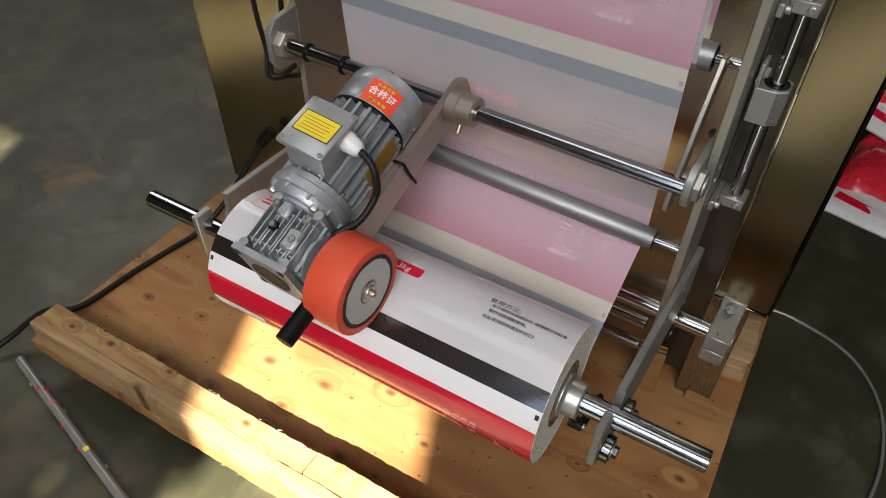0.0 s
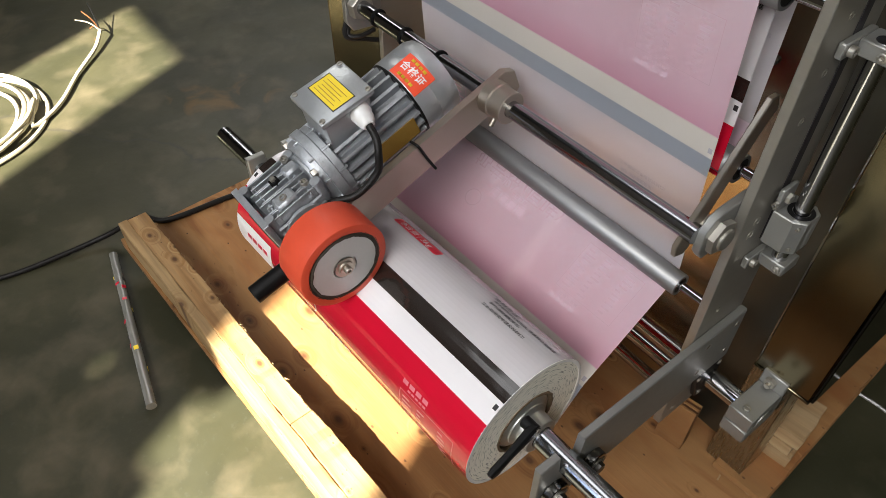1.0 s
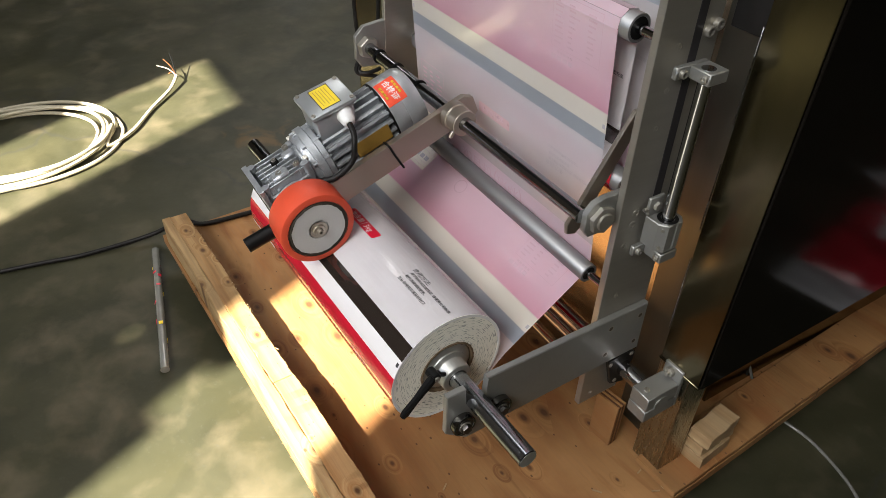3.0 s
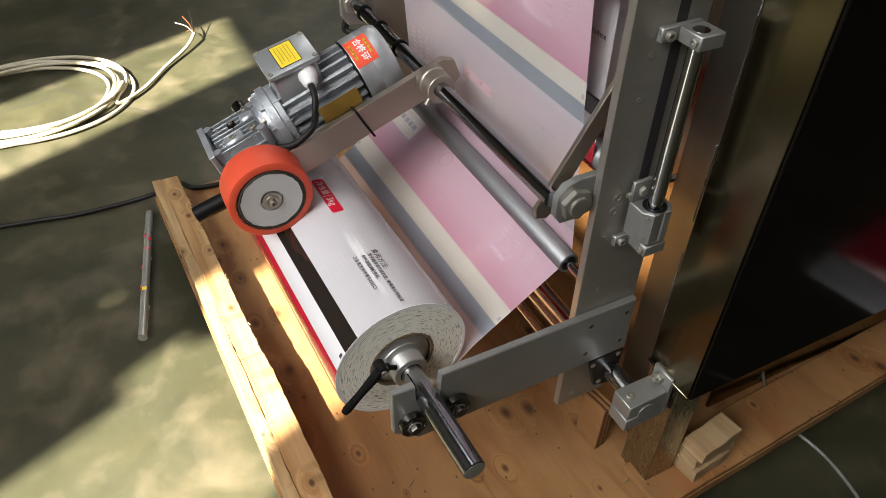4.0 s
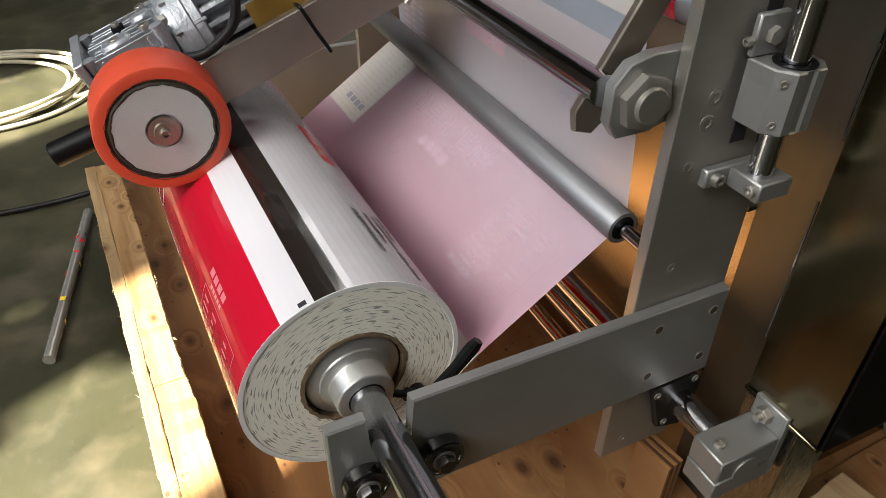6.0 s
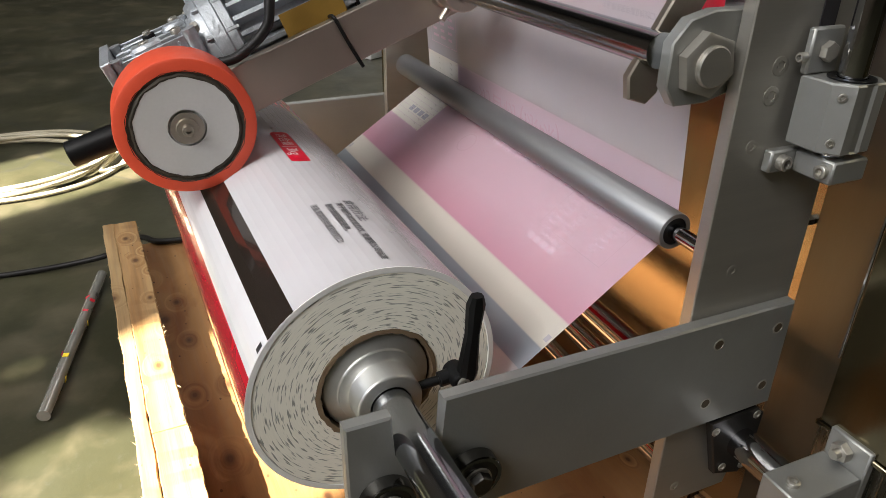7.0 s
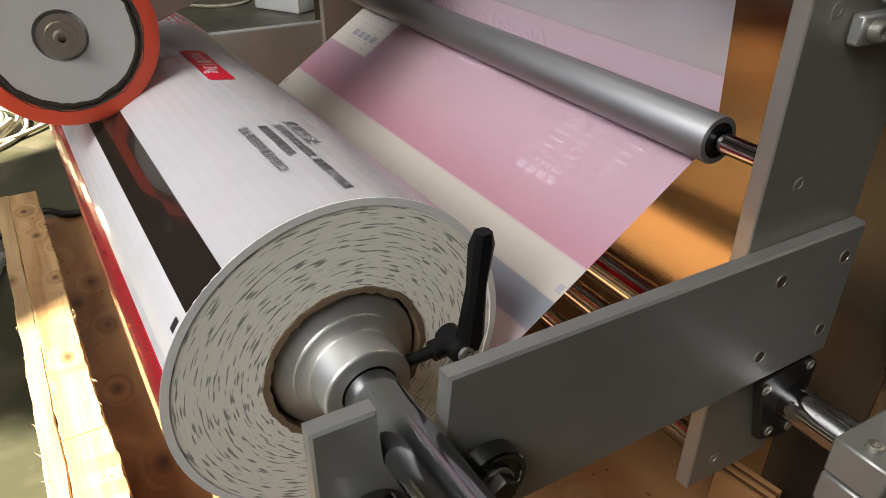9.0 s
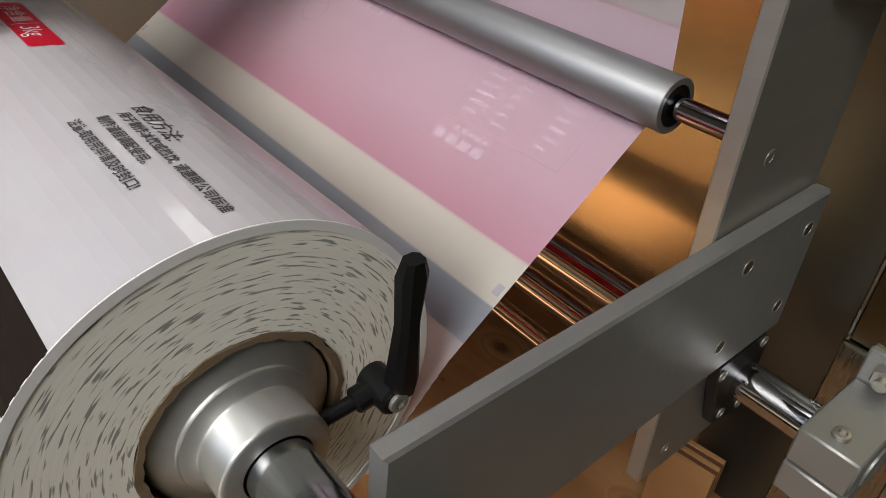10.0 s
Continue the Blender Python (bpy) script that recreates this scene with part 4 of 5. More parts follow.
# red quality sticker on the fan cover, two words can be read
stick = part("quality_sticker", lathe([(0.0496, 0.032), (0.0496, 0.063)], 96, None, ALONG_U), STICKER, motor, "orange-red quality sticker")
keep = bmesh.new()
keep.from_mesh(stick.data)
dead = [f for f in keep.faces if not (36 < math.degrees(math.atan2((f.calc_center_median() - Vector((MX, 0, MV))).z, (f.calc_center_median() - Vector((MX, 0, MV))).x)) < 88)]
bmesh.ops.delete(keep, geom=dead, context="FACES")
keep.to_mesh(stick.data)
keep.free()


def words(body, size, align="CENTER", bold=0.02):
    """A mesh of text in the (x, y) plane, from the built-in font."""
    cu = bpy.data.curves.new("words", "FONT")
    cu.body, cu.size, cu.align_x, cu.align_y, cu.offset = body, size, align, "CENTER", size * bold
    ob = bpy.data.objects.new("words", cu)
    scene.collection.objects.link(ob)
    dg = bpy.context.evaluated_depsgraph_get()
    me = bpy.data.meshes.new_from_object(ob.evaluated_get(dg))
    bpy.data.objects.remove(ob)
    bm = bmesh.new()
    bm.from_mesh(me)
    bpy.data.meshes.remove(me)
    return bm


def wrap_on_cover(bm, deg, u):
    for v in bm.verts:
        a = radians(deg) - v.co.x / 0.05
        v.co = Vector((MX + 0.0499 * math.cos(a), u + v.co.y, MV + 0.0499 * math.sin(a)))
    return bm


part("words", wrap_on_cover(words("合格证", 0.0118), 62, 0.048), INK_WHITE, stick, "white printed words")
part("print", wrap_on_cover(bars([(-0.012 + 0.006 * i, y, -0.0075 + 0.006 * i, y + 0.0035) for i in range(4) for y in (-0.0125, 0.0085)], Matrix()), 62, 0.048), YELLOW, stick)

# worm gear box: ribs, corner screws, open flange
gear = part("gearbox", box((-0.39, -0.174, -0.022), (-0.326, -0.106, 0.032), 0.004), CAST, unit, "ribbed cast worm gearbox")
for i in range(11):
    x = -0.3905 + i * 0.0061
    part("rib", box((x, -0.17 + 0.005 * (i % 2), 0.0315), (x + 0.002, -0.11 - 0.004 * (i % 3), 0.0475 - 0.0018 * (i % 3)), 0.0005), CAST, gear)
for y in (-0.162, -0.121):
    part("rib", box((-0.391, y, 0.0315), (-0.327, y + 0.0022, 0.043), 0.0005), CAST, gear)
for x, y in ((-0.388, -0.171), (-0.331, -0.171), (-0.388, -0.109), (-0.331, -0.109)):
    part("corner_boss", rod((x, y, 0.02), (x, y, 0.0485), 0.0058, 16), CAST, gear)
part("boss", box((-0.35, -0.158, 0.031), (-0.331, -0.132, 0.05), 0.003), CAST, gear)
part("boss", box((-0.378, -0.128, 0.031), (-0.362, -0.108, 0.05), 0.003), CAST, gear)
for i in range(6):
    z = -0.017 + i * 0.0095
    part("rib", box((-0.3975, -0.168, z), (-0.3898, -0.11, z + 0.0024), 0.0006), CAST, gear)
for i in range(5):
    z = -0.012 + i * 0.0105
    part("rib", box((-0.3262, -0.17, z), (-0.3222, -0.112, z + 0.003), 0.0006), CAST, gear)
plate = part("front_plate", prism([(-0.182, -0.031), (-0.1745, -0.031), (-0.1745, 0.051), (-0.182, 0.051)], -0.396, -0.322, 0.001), CAST, gear, "square cast mounting face")
# dark disc lies flat on the plate in place of a bored hole
part("bore", lathe([(0, 0), (0.0225, 0), (0.0245, 0.0006), (0.0245, 0.0012)], 32, None, pose(-0.359, -0.1823, 0.01, 90)), HOLE_SHADE, plate, "flat dark disc for the open bore")
for x, z in ((-0.389, 0.044), (-0.329, 0.044), (-0.389, -0.024), (-0.329, -0.024)):
    part("bolt_hole", lathe([(0, 0), (0.0042, 0), (0.005, 0.0006)], 16, None, pose(x, -0.1823, z, 90)), HOLE_SHADE, plate)
part("output_flange", lathe([(0.012, 0), (0.028, 0), (0.029, 0.001), (0.029, 0.005), (0.024, 0.0065), (0.012, 0.0065)], 40, None, pose(-0.3262, -0.142, 0.008) @ ALONG_X), CAST, gear)
part("oil_plug", hex_nut(0.0062, 0.006), BLACK_PLASTIC, gear, "", pose(-0.37, -0.14, 0.0435, 0, -90, 0))
part("socket", hex_nut(0.0036, 0.003), STEEL, gear, "", pose(-0.37, -0.14, 0.0496, 0, -90, 0))
for x, y in ((-0.34, -0.145), (-0.338, -0.118), (-0.384, -0.116)):
    part("screw", cap_screw(0.0045, 0.005), STEEL, gear, "", pose(x, y, 0.0465, 0, -90, 0))
part("worm_neck", lathe([(0.022, -0.112), (0.03, -0.11), (0.033, -0.107), (0.033, -0.1), (0.03, -0.098)], 40, None, ALONG_U), CAST, gear)
for i in range(4):
    a = radians(45 + 90 * i)
    part("flange_bolt", hex_nut(0.0055, 0.006), STEEL, motor, "", pose(MX + 0.041 * math.cos(a), -0.1, MV + 0.041 * math.sin(a), 0, 0, -90))

# friction wheel, turned on its own axis
WHEEL_R = 0.0521
WY, WZ = -0.065, 0.453
wrel = UNIT.inverted() @ Vector((-0.281, WY, WZ))
wheel = part("friction_wheel", lathe([(0.0425, -0.023), (0.05, -0.023), (0.0516, -0.0222), (WHEEL_R, -0.021), (WHEEL_R, 0.021), (0.0516, 0.0222), (0.05, 0.023), (0.0425, 0.023)], 72, None, ALONG_X), RUBBER, unit, "orange polyurethane tyre", Matrix.Translation(wrel))
bond = part("bond_line", lathe([(0.0432, 0.0233), (0.0422, 0.0226), (0.0408, 0.0222), (0.0392, 0.0236), (0.0378, 0.0234)], 72, None, ALONG_X), GLUE, wheel)
for v in bond.data.vertices:
    k = 1 + 0.03 * noise.noise(v.co * 120) + 0.02 * noise.noise(v.co * 380)
    v.co.y, v.co.z = v.co.y * k, v.co.z * k
part("disc", lathe([(0.0392, -0.022), (0.0392, 0.0205), (0.0385, 0.0232), (0.0142, 0.0234), (0.0136, 0.0205), (0, 0.0205)], 72, None, ALONG_X), DISC, wheel, "pale grey wheel disc")
part("washer", lathe([(0.004, 0.0235), (0.0122, 0.0232), (0.0122, 0.0246), (0.0085, 0.0247), (0.008, 0.027), (0.004, 0.027)], 32, None, ALONG_X), BAR, wheel)
part("bolt", lathe([(0.0045, 0.027), (0.0045, 0.031), (0.004, 0.032), (0.002, 0.032), (0.0018, 0.029), (0, 0.029)], 12, None, ALONG_X), BAR, wheel)
part("wheel_axle", rod((-0.335, wrel.y, wrel.z), (-0.3045, wrel.y, wrel.z), 0.009, 20), STEEL, unit)
part("handle", rod(UNIT.inverted() @ Vector(HANDLE[0]), UNIT.inverted() @ Vector(HANDLE[1]), 0.0105, 28, chamfer=0.001), BLACK_PLASTIC, unit, "black tube handle")
part("cable_tie", tube([(-0.317, 0.0, 0.013), (-0.304, 0.001, 0.013), (-0.3038, 0.004, -0.01), (-0.3035, 0.008, -0.034)], 0.0017, 8), BLACK_PLASTIC, unit)

# ---- film: flat strips that run off the roll, round the rollers and up ----
CENTRE = Vector((0.012, 0.338))
FEED = [(0, 0), (0.15, 0), (0.2, 5), (0.3, 34), (0.4, 68), (0.5, 97), (0.6, 116), (0.7, 135), (0.8, 157), (0.9, 181), (1.0, 203), (1.1, 217), (1.2, 227), (1.3, 230),
        (5.2, 230), (5.3, 254), (5.4, 281), (5.5, 309), (5.6, 332), (5.7, 351), (5.8, 371), (5.9, 395), (6.0, 421), (6.1, 437), (6.2, 450), (6.35, 457), (10, 457)]
RISE = [(0, 0.10), (0.15, 0.145), (0.3, 0.17), (0.5, 0.16), (0.6, 0.13), (0.75, 0.08), (0.9, 0.03), (1.1, 0.0), (4.72, 0.0), (4.85, 0.015), (5.0, 0.075), (5.2, 0.17), (5.4, 0.2), (5.6, 0.15), (5.8, 0.065), (6.0, 0.03), (6.2, 0.012), (6.4, 0.0), (10, 0.0)]


def at_time(table, t):
    return float(np.interp(t, [r[0] for r in table], [r[1] for r in table]))


MOVES = sorted({0.0, 10.0} | {round(i / 30, 4) for i in range(0, 41)} | {round(4.7 + i / 30, 4) for i in range(0, 53)})


def film_path(rise):
    """Straight runs and arcs from the roll's tangent point on: lengths, and a place by length."""
    segs = []
    c1, c2, c3, c4 = CENTRE, Vector(AC), Vector(BC), Vector((CY, CZ + rise))
    ra, rb, rc = AR + 0.0004, BR + 0.0004, CR + 0.0004

    def turn(a, b, k):
        d = b - a
        return math.atan2(d.y, d.x) + math.asin(k / d.length)

    def right(b):
        return Vector((math.sin(b), -math.cos(b)))

    b1 = turn(c1, c2, ROLL_R - ra)
    b2 = turn(c2, c3, ra + rb)
    b3 = turn(c3, c4, -(rb + rc))
    b3 = b3 if b3 < b2 else b3 - 2 * math.pi
    p0, p1 = c1 + right(b1) * ROLL_R, c2 + right(b1) * ra
    p2, p3 = c2 + right(b2) * ra, c3 - right(b2) * rb
    p4, p5 = c3 - right(b3) * rb, c4 + right(b3) * rc
    b4 = math.pi / 2
    p6 = c4 + right(b4) * rc
    segs.append(("run", p0, b1, (p1 - p0).length))
    segs.append(("arc", c2, b1, ra * (b2 - b1), ra, 1))
    segs.append(("run", p2, b2, (p3 - p2).length))
    segs.append(("arc", c3, b2, rb * (b2 - b3), rb, -1))
    segs.append(("run", p4, b3, (p5 - p4).length))
    segs.append(("arc", c4, b3, rc * (b4 - b3), rc, 1))
    segs.append(("run", p6, b4, 9.0))
    return b1, segs


def film_pose(d, rise, cache={}):
    key = round(rise, 5)
    if key not in cache:
        cache[key] = film_path(rise)
    b1, segs = cache[key]
    if d < 0:
        b = b1 + d / ROLL_R
        r = ROLL_R + 0.0006 * d / (2 * math.pi * ROLL_R)
        y, z = CENTRE.x + r * math.sin(b), CENTRE.y - r * math.cos(b)
        yaw = 2.2
        # the roll's own axis is turned a little, about its end face
        off = Matrix.Translation((-0.052, CENTRE.x, CENTRE.y)) @ Matrix.Rotation(radians(yaw), 4, "Z") @ Matrix.Translation((0, y - CENTRE.x, z - CENTRE.y))
        return off @ Matrix.Rotation(b, 4, "X")
    yaw = 2.2 * max(0.0, 1 - d / segs[0][3])
    drift = min(1.0, d / 0.06)
    for s in segs:
        if d <= s[3]:
            break
        d -= s[3]
    if s[0] == "run":
        p, b = s[1] + Vector((math.cos(s[2]), math.sin(s[2]))) * d, s[2]
    else:
        b = s[2] + s[5] * d / s[4]
        p = s[1] + Vector((math.sin(b), -math.cos(b))) * s[4] * s[5]
    return Matrix.Translation((-0.052 - 0.006 * drift, p.x, p.y)) @ Matrix.Rotation(radians(yaw), 4, "Z") @ Matrix.Rotation(b, 4, "X")


TANGENT_DEG = 270 + math.degrees(film_path(0)[0])


def flat_text(body, size, v_deg, w, spacing=1.0):
    """Words on the film: along the roll, upright towards the upstream side."""
    bm = words(body, size, "LEFT", 0.0 if size > 0.008 else 0.008)
    for v in bm.verts:
        v.co = Vector((w + v.co.x * spacing, v_deg * DEG - v.co.y, 0))
    return bm


def flat_rect(w0, w1, v0, v1, bm=None, r=0.0):
    bm = bm or bmesh.new()
    a, b = v0 * DEG, v1 * DEG
    if r:
        pts = [(w0 + r, a), (w1 - r, a), (w1 - 0.3 * r, a + 0.3 * r), (w1, a + r), (w1, b - r), (w1 - 0.3 * r, b - 0.3 * r), (w1 - r, b), (w0 + r, b), (w0 + 0.3 * r, b - 0.3 * r), (w0, b - r), (w0, a + r), (w0 + 0.3 * r, a + 0.3 * r)]
    else:
        pts = [(w0, a), (w1, a), (w1, b), (w0, b)]
    bm.faces.new([bm.verts.new((x, y, 0)) for x, y in pts])
    return bm


def outline(w0, w1, v0, v1, t, bm=None):
    bm = bm or bmesh.new()
    k = t / DEG
    flat_rect(w0, w1, v0, v0 + k, bm)
    flat_rect(w0, w1, v1 - k, v1, bm)
    flat_rect(w0, w0 + t, v0 + k, v1 - k, bm)
    flat_rect(w1 - t, w1, v0 + k, v1 - k, bm)
    return bm


def print_layers():
    """(mesh in film coordinates, outside slot, inside slot, height in layers)."""
    rnd = random.Random(9)
    items = []
    # bold lines: each set twice, a hair apart
    for body, size, v, w in (("食用方法:", 0.009, 181.0, -0.106), ("用于制作冰饮或热饮, 请遵照公司标准", 0.0054, 186.5, -0.1), ("制作流程调配使用。", 0.0054, 192.0, -0.1), ("注意:取用完毕请及时封口!", 0.0054, 198.5, -0.103)):
        for layer, (dv, dw) in enumerate(((0.0, 0.0), (0.12, 0.0004 if size > 0.008 else 0.00025))):
            items.append((flat_text(body, size, v + dv, w + dw), 2, 6, 1 + layer))
    items.append((flat_rect(-0.268, -0.19, 181.3, 192.3, None, 0.003), 4, 9, 1))
    items.append((flat_text("净含量", 0.0105, 187.0, -0.262), 3, 5, 2))
    items.append((flat_rect(-0.2275, -0.2268, 182.5, 191, None), 3, 5, 2))
    items.append((flat_text("3kg", 0.0125, 187.0, -0.223), 3, 5, 2))
    items.append((flat_text("(原味)", 0.028, 112.0, -0.23), 3, 5, 1))
    items.append((flat_text("奶昔粉", 0.028, 112.0, -0.318), 3, 5, 1))
    items.append((flat_rect(-0.4545, -0.37, 62, 127.3), 3, 7, 1))
    for k in range(4):
        items.append((flat_rect(-0.428 + k * 0.013, -0.418 + k * 0.013, 72, 77), 4, 6, 2))
    # information table with rows of small print
    t = outline(-0.107, -0.022, 64, 108, 0.0006)
    for i in range(9):
        v = 68 + i * 4.3
        flat_rect(-0.102, -0.102 + rnd.uniform(0.008, 0.016), v, v + 1.5, t)
        flat_rect(-0.078, -0.078 + rnd.uniform(0.006, 0.02), v, v + 1.5, t)
        flat_rect(-0.045, -0.045 + rnd.uniform(0.006, 0.016), v, v + 1.5, t)
    for i in range(4):
        flat_rect(-0.106 + i * 0.0105, -0.098 + i * 0.0105, 53.5, 57.5, t)
    for i in range(5):
        flat_rect(-0.096 + i * 0.006, -0.0915 + i * 0.006, 59.5, 61.5, t)
    items.append((t, 8, 5, 1))
    # emblem and maker's name as plain shapes
    e = bmesh.new()
    for i in range(14):
        a, b = 2 * math.pi * i / 14, 2 * math.pi * (i + 1) / 14
        e.faces.new([e.verts.new((-0.28 + r * math.cos(q), 77 * DEG + 0.9 * r * math.sin(q), 0)) for r, q in ((0.013, a), (0.013, b), (0.0115, b), (0.0115, a))])
    for i in range(4):
        flat_rect(-0.262 + i * 0.0155, -0.25 + i * 0.0155, 88, 96, e)
        flat_rect(-0.236 + i * 0.007, -0.231 + i * 0.007, 99, 102, e)
    items.append((e, 3, 5, 1))
    # side column of small red print
    s = outline(-0.44, -0.37, 136, 192, 0.0007)
    for i in range(9):
        for j in range(3):
            x = -0.434 + j * 0.021
            flat_rect(x, x + rnd.uniform(0.009, 0.018), 141 + i * 5.2, 143 + i * 5.2, s)
    items.append((s, 4, 5, 1))
    items.append((flat_rect(-0.0065, -0.002, 18.5, 22.5), 2, 6, 1))
    items.append((flat_rect(-FILM_W + 0.002, -FILM_W + 0.0065, 18.5, 22.5), 2, 6, 1))
    return items


PRINT = print_layers()
for bm, *_ in PRINT:
    bmesh.ops.triangulate(bm, faces=bm.faces)
SPANS = []
for bm, so, si, h in PRINT:
    ys = [v.co.y for v in bm.verts]
    SPANS.append((min(ys), max(ys)))
packaging_film = thing("packaging_film", "thin printed packaging film running from the roll up to the rollers", "film")
HALF = 0.00004


def film_strip(q0, length):
    """A strip of film whose upstream distance from the tangent point begins at q0; local y runs downstream."""
    v1 = (TANGENT_DEG - 128.5) * DEG - q0
    v0 = v1 - length
    mid = (v0 + v1) / 2
    verts, faces, mats, uvs = [], [], [], []

    def quad(zz, slot, flip):
        k = len(verts)
        for x, y in ((-FILM_W, -length / 2 - 0.0003), (0, -length / 2), (0, length / 2), (-FILM_W, length / 2 + 0.0003)):
            verts.append((x, y, zz))
            uvs.append((mid + y, x))
        faces.append([k, k + 3, k + 2, k + 1] if flip else [k, k + 1, k + 2, k + 3])
        mats.append(slot)

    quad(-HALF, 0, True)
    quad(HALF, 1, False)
    base = math.floor(v0 / PERIOD)
    for rep in (base, base + 1):
        a, b = v0 - rep * PERIOD, v1 - rep * PERIOD
        for (bm, so, si, h), (lo, hi) in zip(PRINT, SPANS):
            if hi <= a or lo >= b:
                continue
            c = bm.copy()
            for y, n in ((a, -1), (b, 1)):
                bmesh.ops.bisect_plane(c, geom=c.verts[:] + c.edges[:] + c.faces[:], plane_co=(0, y, 0), plane_no=(0, n, 0), clear_outer=True)
            c.verts.ensure_lookup_table()
            for zz, slot, flip in ((-HALF - 0.00012 * h, so, True), (HALF + 0.00008 * h, si, False)):
                k = len(verts)
                c.verts.index_update()
                for v in c.verts:
                    verts.append((v.co.x, v.co.y - (a + b) / 2, zz))
                    uvs.append((v.co.y, v.co.x))
                for f in c.faces:
                    idx = [k + v.index for v in f.verts]
                    up = f.normal.z > 0
                    faces.append(idx if up != flip else idx[::-1])
                    mats.append(slot)
            c.free()
    me = bpy.data.meshes.new("film_strip")
    me.from_pydata(verts, [], faces)
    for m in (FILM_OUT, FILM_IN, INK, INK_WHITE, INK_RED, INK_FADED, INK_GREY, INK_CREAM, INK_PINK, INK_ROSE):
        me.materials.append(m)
    me.polygons.foreach_set("material_index", mats)
    layer = me.uv_layers.new(name="UVMap")
    for lp in me.loops:
        layer.data[lp.index].uv = uvs[lp.vertex_index]
    ob = new("film_strip", me)
    ob.parent = packaging_film
    return ob


def film_backing():
    """A still white sheet added just beneath the outer turn, over the printed turns."""
    bm, rows = bmesh.new(), []
    for i in range(121):
        d = -(0.004 + i / 120 * (2 * math.pi * ROLL_R - 0.006))
        m = film_pose(d, 0.0)
        rows.append([bm.verts.new(m @ Vector((x, 0, 0.00025))) for x in (-FILM_W + 0.0005, -0.0005)])
    for p, q in zip(rows, rows[1:]):
        bm.faces.new((p[0], p[1], q[1], q[0]))
    return bm


part("film_backing", film_backing(), FILM_EDGE, packaging_film, "white backing sheet added beneath the outer turn of film")
STRIPS = []
UP_TO = 2 * PERIOD + 2 * math.pi * ROLL_R * 0.99
FINE = UP_TO / 196
for i in range(196):
    STRIPS.append((film_strip(i * FINE, FINE), i * FINE + FINE / 2))
for i in range(102):
    STRIPS.append((film_strip(-(i + 1) * 0.0125, 0.0125), -(i + 0.5) * 0.0125))

# ---- loose things on the floor ----
coil = thing("cable_coil", "coiled cream cable with bare wire ends on the floor", "cable")
rnd = random.Random(2)
pts = []
for k in range(5 * 16 + 6):
    a = 2 * math.pi * k / 16 - 0.6
    turn = k / 16
    wob = 0.98 + 0.1 * math.sin(turn * 2.4 + 0.6) + 0.012 * math.sin(k * 0.9)
    pts.append((-1.63 + 0.215 * wob * math.cos(a) + 0.018 * math.sin(turn * 1.9), -0.43 + 0.25 * wob * math.sin(a) + 0.02 * math.cos(turn * 2.7), FLOOR + 0.0065 + 0.004 * turn + 0.002 * math.sin(k)))
pts += [(-1.5, -0.21, FLOOR + 0.012), (-1.56, -0.13, FLOOR + 0.01), (-1.67, -0.05, FLOOR + 0.01), (-1.76, 0.03, FLOOR + 0.016), (-1.82, 0.07, FLOOR + 0.03)]
part("cable", tube(pts, 0.0053, 8, steps=4), WHITE_CABLE, coil)
for k in range(5):
    e = Vector((-1.87 - 0.012 * k, 0.055 + 0.03 * math.sin(k * 2.1), FLOOR + 0.02 + 0.012 * k))
    part("wire", tube([(-1.82, 0.07, FLOOR + 0.03), tuple(Vector((-1.845, 0.075, FLOOR + 0.035)).lerp(e, 0.4)), tuple(e)], 0.0016, 6), (COPPER, BLACK_PLASTIC, WHITE_CABLE)[k % 3], coil)
supply = thing("power_cable", "black rubber power cable with a plug running over the pallet", "cable")
part("sheath", tube([(-1.15, -1.1, FLOOR + 0.006), (-1.06, -0.5, FLOOR + 0.006), (-1.035, -0.36, FLOOR + 0.006), (-1.015, -0.21, FLOOR + 0.02), (-0.965, -0.14, DECK - 0.005), (-0.91, -0.1, DECK + 0.0065), (-0.9, 0.01, DECK + 0.006), (-0.89, 0.09, DECK + 0.006), (-0.88, 0.15, DECK + 0.009), (-0.865, 0.21, 0.085), (-0.84, 0.265, 0.15), (-0.81, 0.298, 0.212)], 0.0055, 10), CABLE, supply)
part("plug", rod((-0.815, 0.294, 0.205), (-0.79, 0.312, 0.24), 0.011, 14, chamfer=0.003), BLACK_PLASTIC, supply)
for k, line in enumerate(([(-0.62, 0.165, 0.9), (-0.618, 0.17, 0.6), (-0.612, 0.172, 0.52), (-0.602, 0.16, 0.487), (-0.592, 0.185, 0.478), (-0.589, 0.225, 0.463)], [(-0.608, 0.215, 0.9), (-0.606, 0.208, 0.58), (-0.61, 0.19, 0.52), (-0.604, 0.165, 0.49), (-0.592, 0.175, 0.485), (-0.588, 0.2, 0.49)])):
    solo("control_cable", tube(line, 0.0036, 8), CABLE, "thin black control cable hanging beside the frame", "cable", group="control cables")
straw = thing("glass_tube", "thin clear tube with a colourful printed wrapper on the floor", "tube", look((-0.965, -0.212, FLOOR + 0.0095), (-0.59, -0.286, FLOOR + 0.0095)) @ pose(0, 0, 0, 180))
part("tube", rod((0, 0, 0), (0, 0, 0.385), 0.0088, 16), PLASTIC_CLEAR, straw)
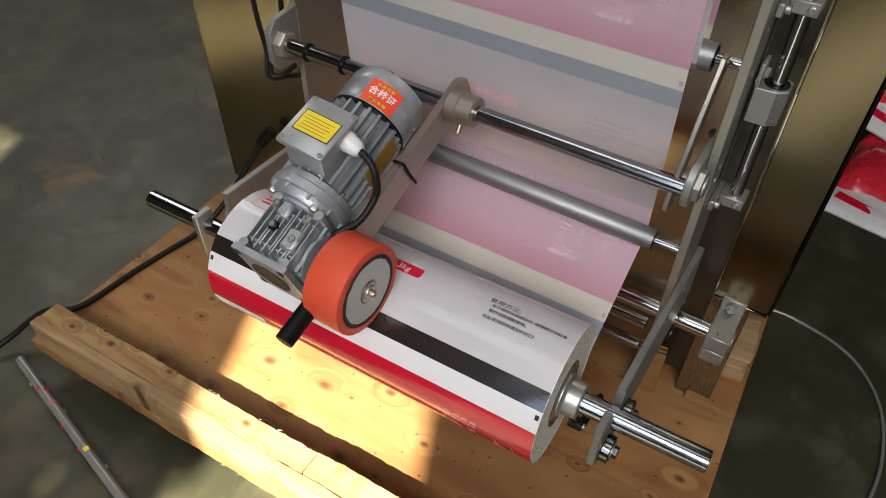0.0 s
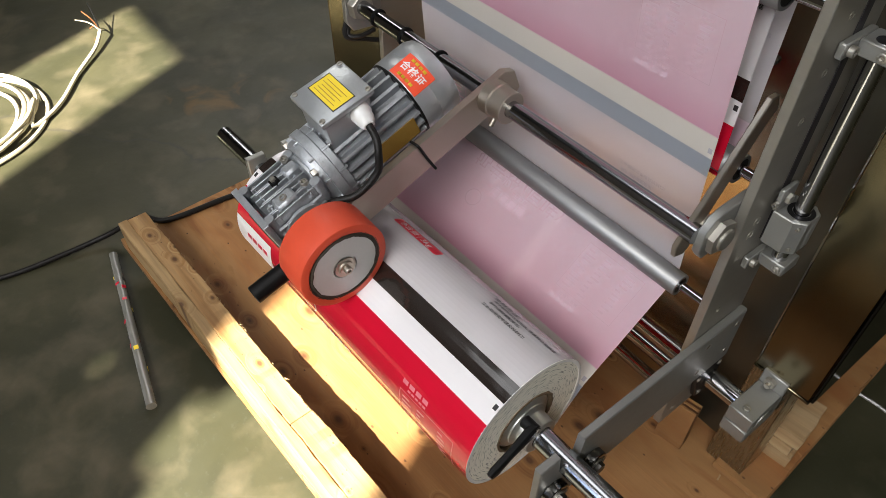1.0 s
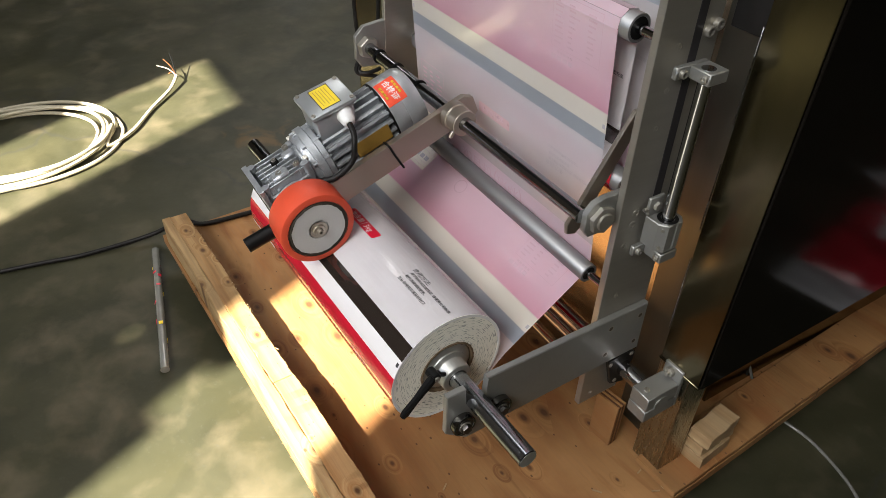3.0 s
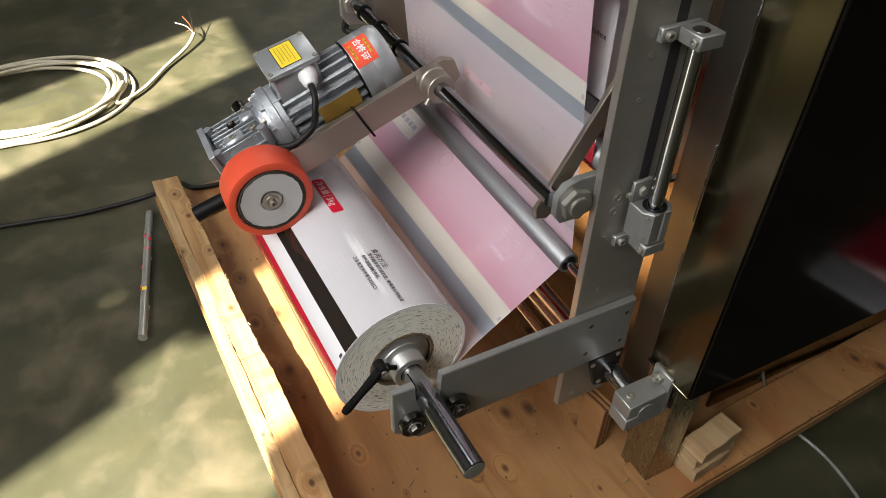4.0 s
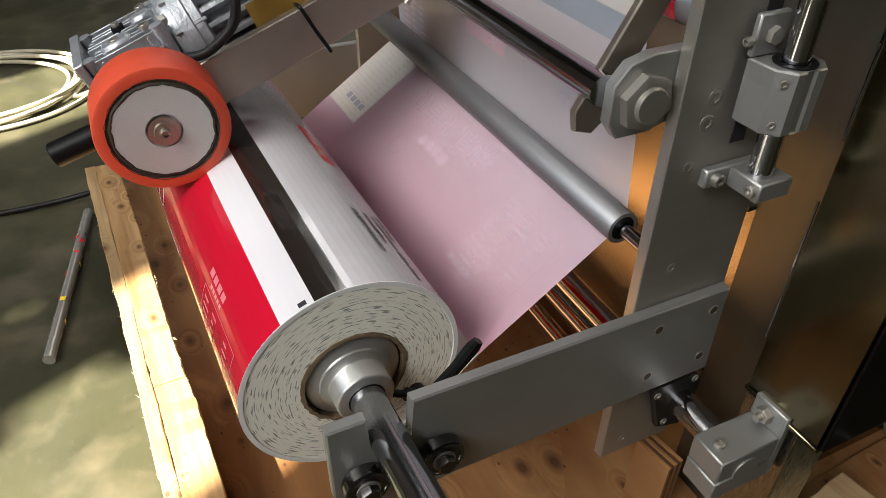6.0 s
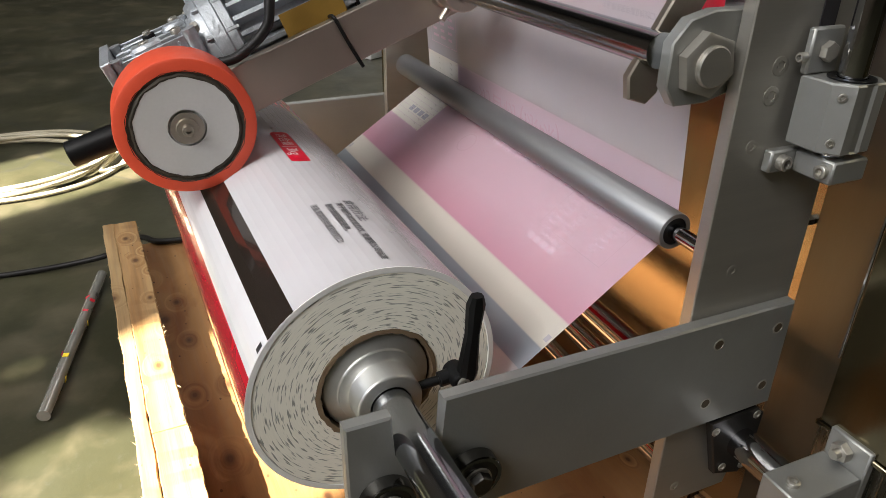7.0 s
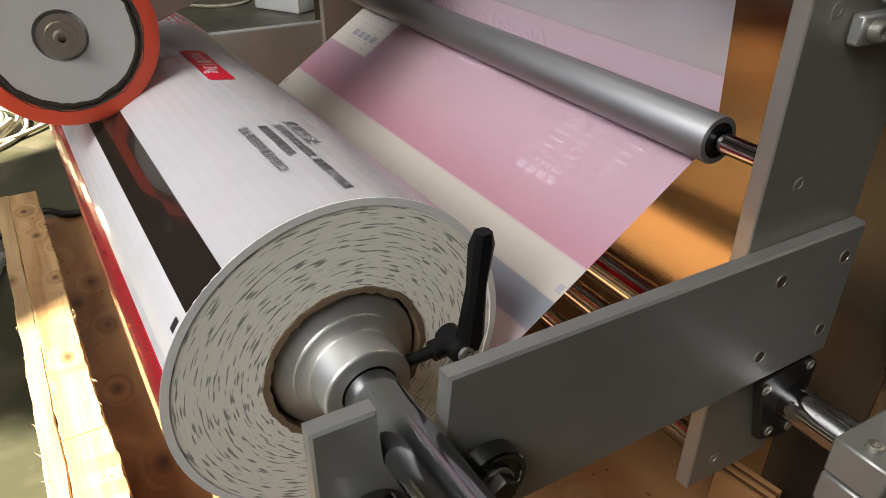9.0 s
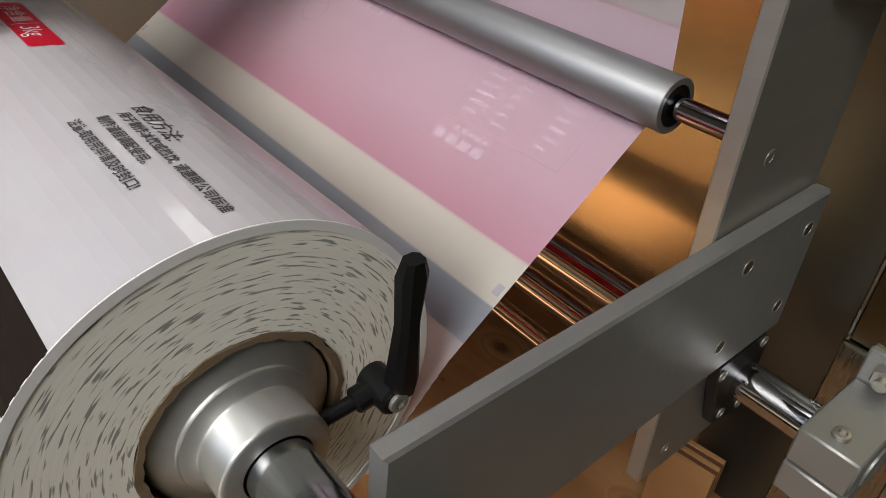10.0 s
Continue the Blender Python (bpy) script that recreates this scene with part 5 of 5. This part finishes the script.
for k in range(24):
    z = 0.05 + k * 0.012 + rnd.uniform(-0.003, 0.003)
    a = rnd.uniform(0, 360)
    if 11 < k < 14:
        continue
    part("printed_mark", box((-0.004, 0.0085, z), (0.004, 0.0093, z + rnd.uniform(0.004, 0.009))), (INK_RED, YELLOW, INK, INK_RED)[k % 4], straw, "", pose(0, 0, 0, 0, 0, a))
solo("air_hose", tube([(0.02, 0.6, 0.1), (0.06, 0.64, FLOOR + 0.02), (0.166, 0.659, FLOOR + 0.004), (0.275, 0.625, FLOOR + 0.004), (0.341, 0.539, FLOOR + 0.004), (0.362, 0.42, FLOOR + 0.004), (0.35, 0.3, FLOOR + 0.004)], 0.003, 8), PLASTIC_CLEAR, "thin clear air hose curling over the floor", "hose")


def bag(w, l, h, seed):
    """A filled pouch: pinched seams, creased cushion."""
    bm = bmesh.new()
    bmesh.ops.create_grid(bm, x_segments=28, y_segments=28, size=0.5)
    top = [v for v in bm.verts]
    for v in top:
        x, y = v.co.x * 2, v.co.y * 2
        dome = max(0.0, (1 - abs(x) ** 3) * (1 - abs(y) ** 3)) ** 0.55
        crease = noise.noise(Vector((x * 2.2 + seed, y * 2.2, 0))) * 0.25 + noise.noise(Vector((x * 6, y * 6 + seed, 1))) * 0.12
        v.co = Vector((x * w / 2, y * l / 2, h * dome * (0.75 + crease) + 0.004))
    low = bmesh.ops.duplicate(bm, geom=bm.verts[:] + bm.edges[:] + bm.faces[:])
    for g in low["geom"]:
        if isinstance(g, bmesh.types.BMVert):
            g.co.z = 0.0
    return bm


POUCH = material("red_white_pouch", (0.6, 0.02, 0.04), 0.25, var=0.2, scale=6, coat=0.5)
POUCH_WHITE = material("white_pouch", (0.72, 0.7, 0.7), 0.3, var=0.06, scale=6, coat=0.3)
pouch = thing("filled_pouch", "filled glossy red and white product pouch lying on the floor", "pouch", pose(0.308, 1.291, FLOOR, 0, 0, -10.7), group="filled pouches")
part("body", bag(0.3, 0.42, 0.09, 1.0), POUCH, pouch, smooth=60)
part("white_end", bag(0.306, 0.2, 0.022, 1.0), POUCH_WHITE, pouch, "", pose(0.0, -0.19, 0.002), smooth=60)
part("red_mark", box((-0.04, -0.012, 0.0), (0.04, 0.012, 0.002), 0.0005), INK_RED, pouch, "", pose(-0.065, -0.243, 0.0205, 3, 2, -4))
for m in (pose(0.33, 1.8, FLOOR, 0, 0, 20), pose(0.33, 1.56, FLOOR + 0.085, 6, 3, -25)):
    copy_thing(pouch, m)
solo("white_tray", box((-0.11, -0.07, 0), (0.11, 0.07, 0.075), 0.006, seg=2), NYLON, "white plastic box on the hall floor", "box", pose(-2.55, 0.79, FLOOR, 0, 0, 30))

solo("yellow_carton", rough_board((-0.14, -0.09, 0), (0.14, 0.09, 0.06), 0, 91), YELLOW, "crumpled yellow carton on the hall floor", "carton", pose(-3.2, 0.83, FLOOR + 0.002, 0, 0, 35))
solo("loose_cable", tube([(-2.86, 0.36, FLOOR + 0.006), (-2.75, 0.45, FLOOR + 0.006), (-2.67, 0.57, FLOOR + 0.006), (-2.72, 0.68, FLOOR + 0.006), (-2.9, 0.73, FLOOR + 0.006), (-3.04, 0.66, FLOOR + 0.006)], 0.006, 8), WHITE_CABLE, "loose pale cable lying on the hall floor", "cable")


# ---- motion ----
def motions():
    for ob, q in STRIPS:
        walk(ob, [(t, film_pose(at_time(FEED, t) * DEG - q, at_time(RISE, t))) for t in MOVES])
    walk(film_roll, [(t, AXIS @ Matrix.Rotation(radians(at_time(FEED, t) - 230), 4, "X")) for t in MOVES])
    walk(wheel, [(t, Matrix.Translation(wrel) @ Matrix.Rotation(-radians(at_time(FEED, t)) * ROLL_R / WHEEL_R, 4, "X")) for t in MOVES])
    walk(slider, [(t, pose(0, GY, 0.4865 + at_time(RISE, t))) for t in MOVES])
    walk(dancer, [(t, pose(-0.56, CY, CZ + at_time(RISE, t))) for t in MOVES])


motions()
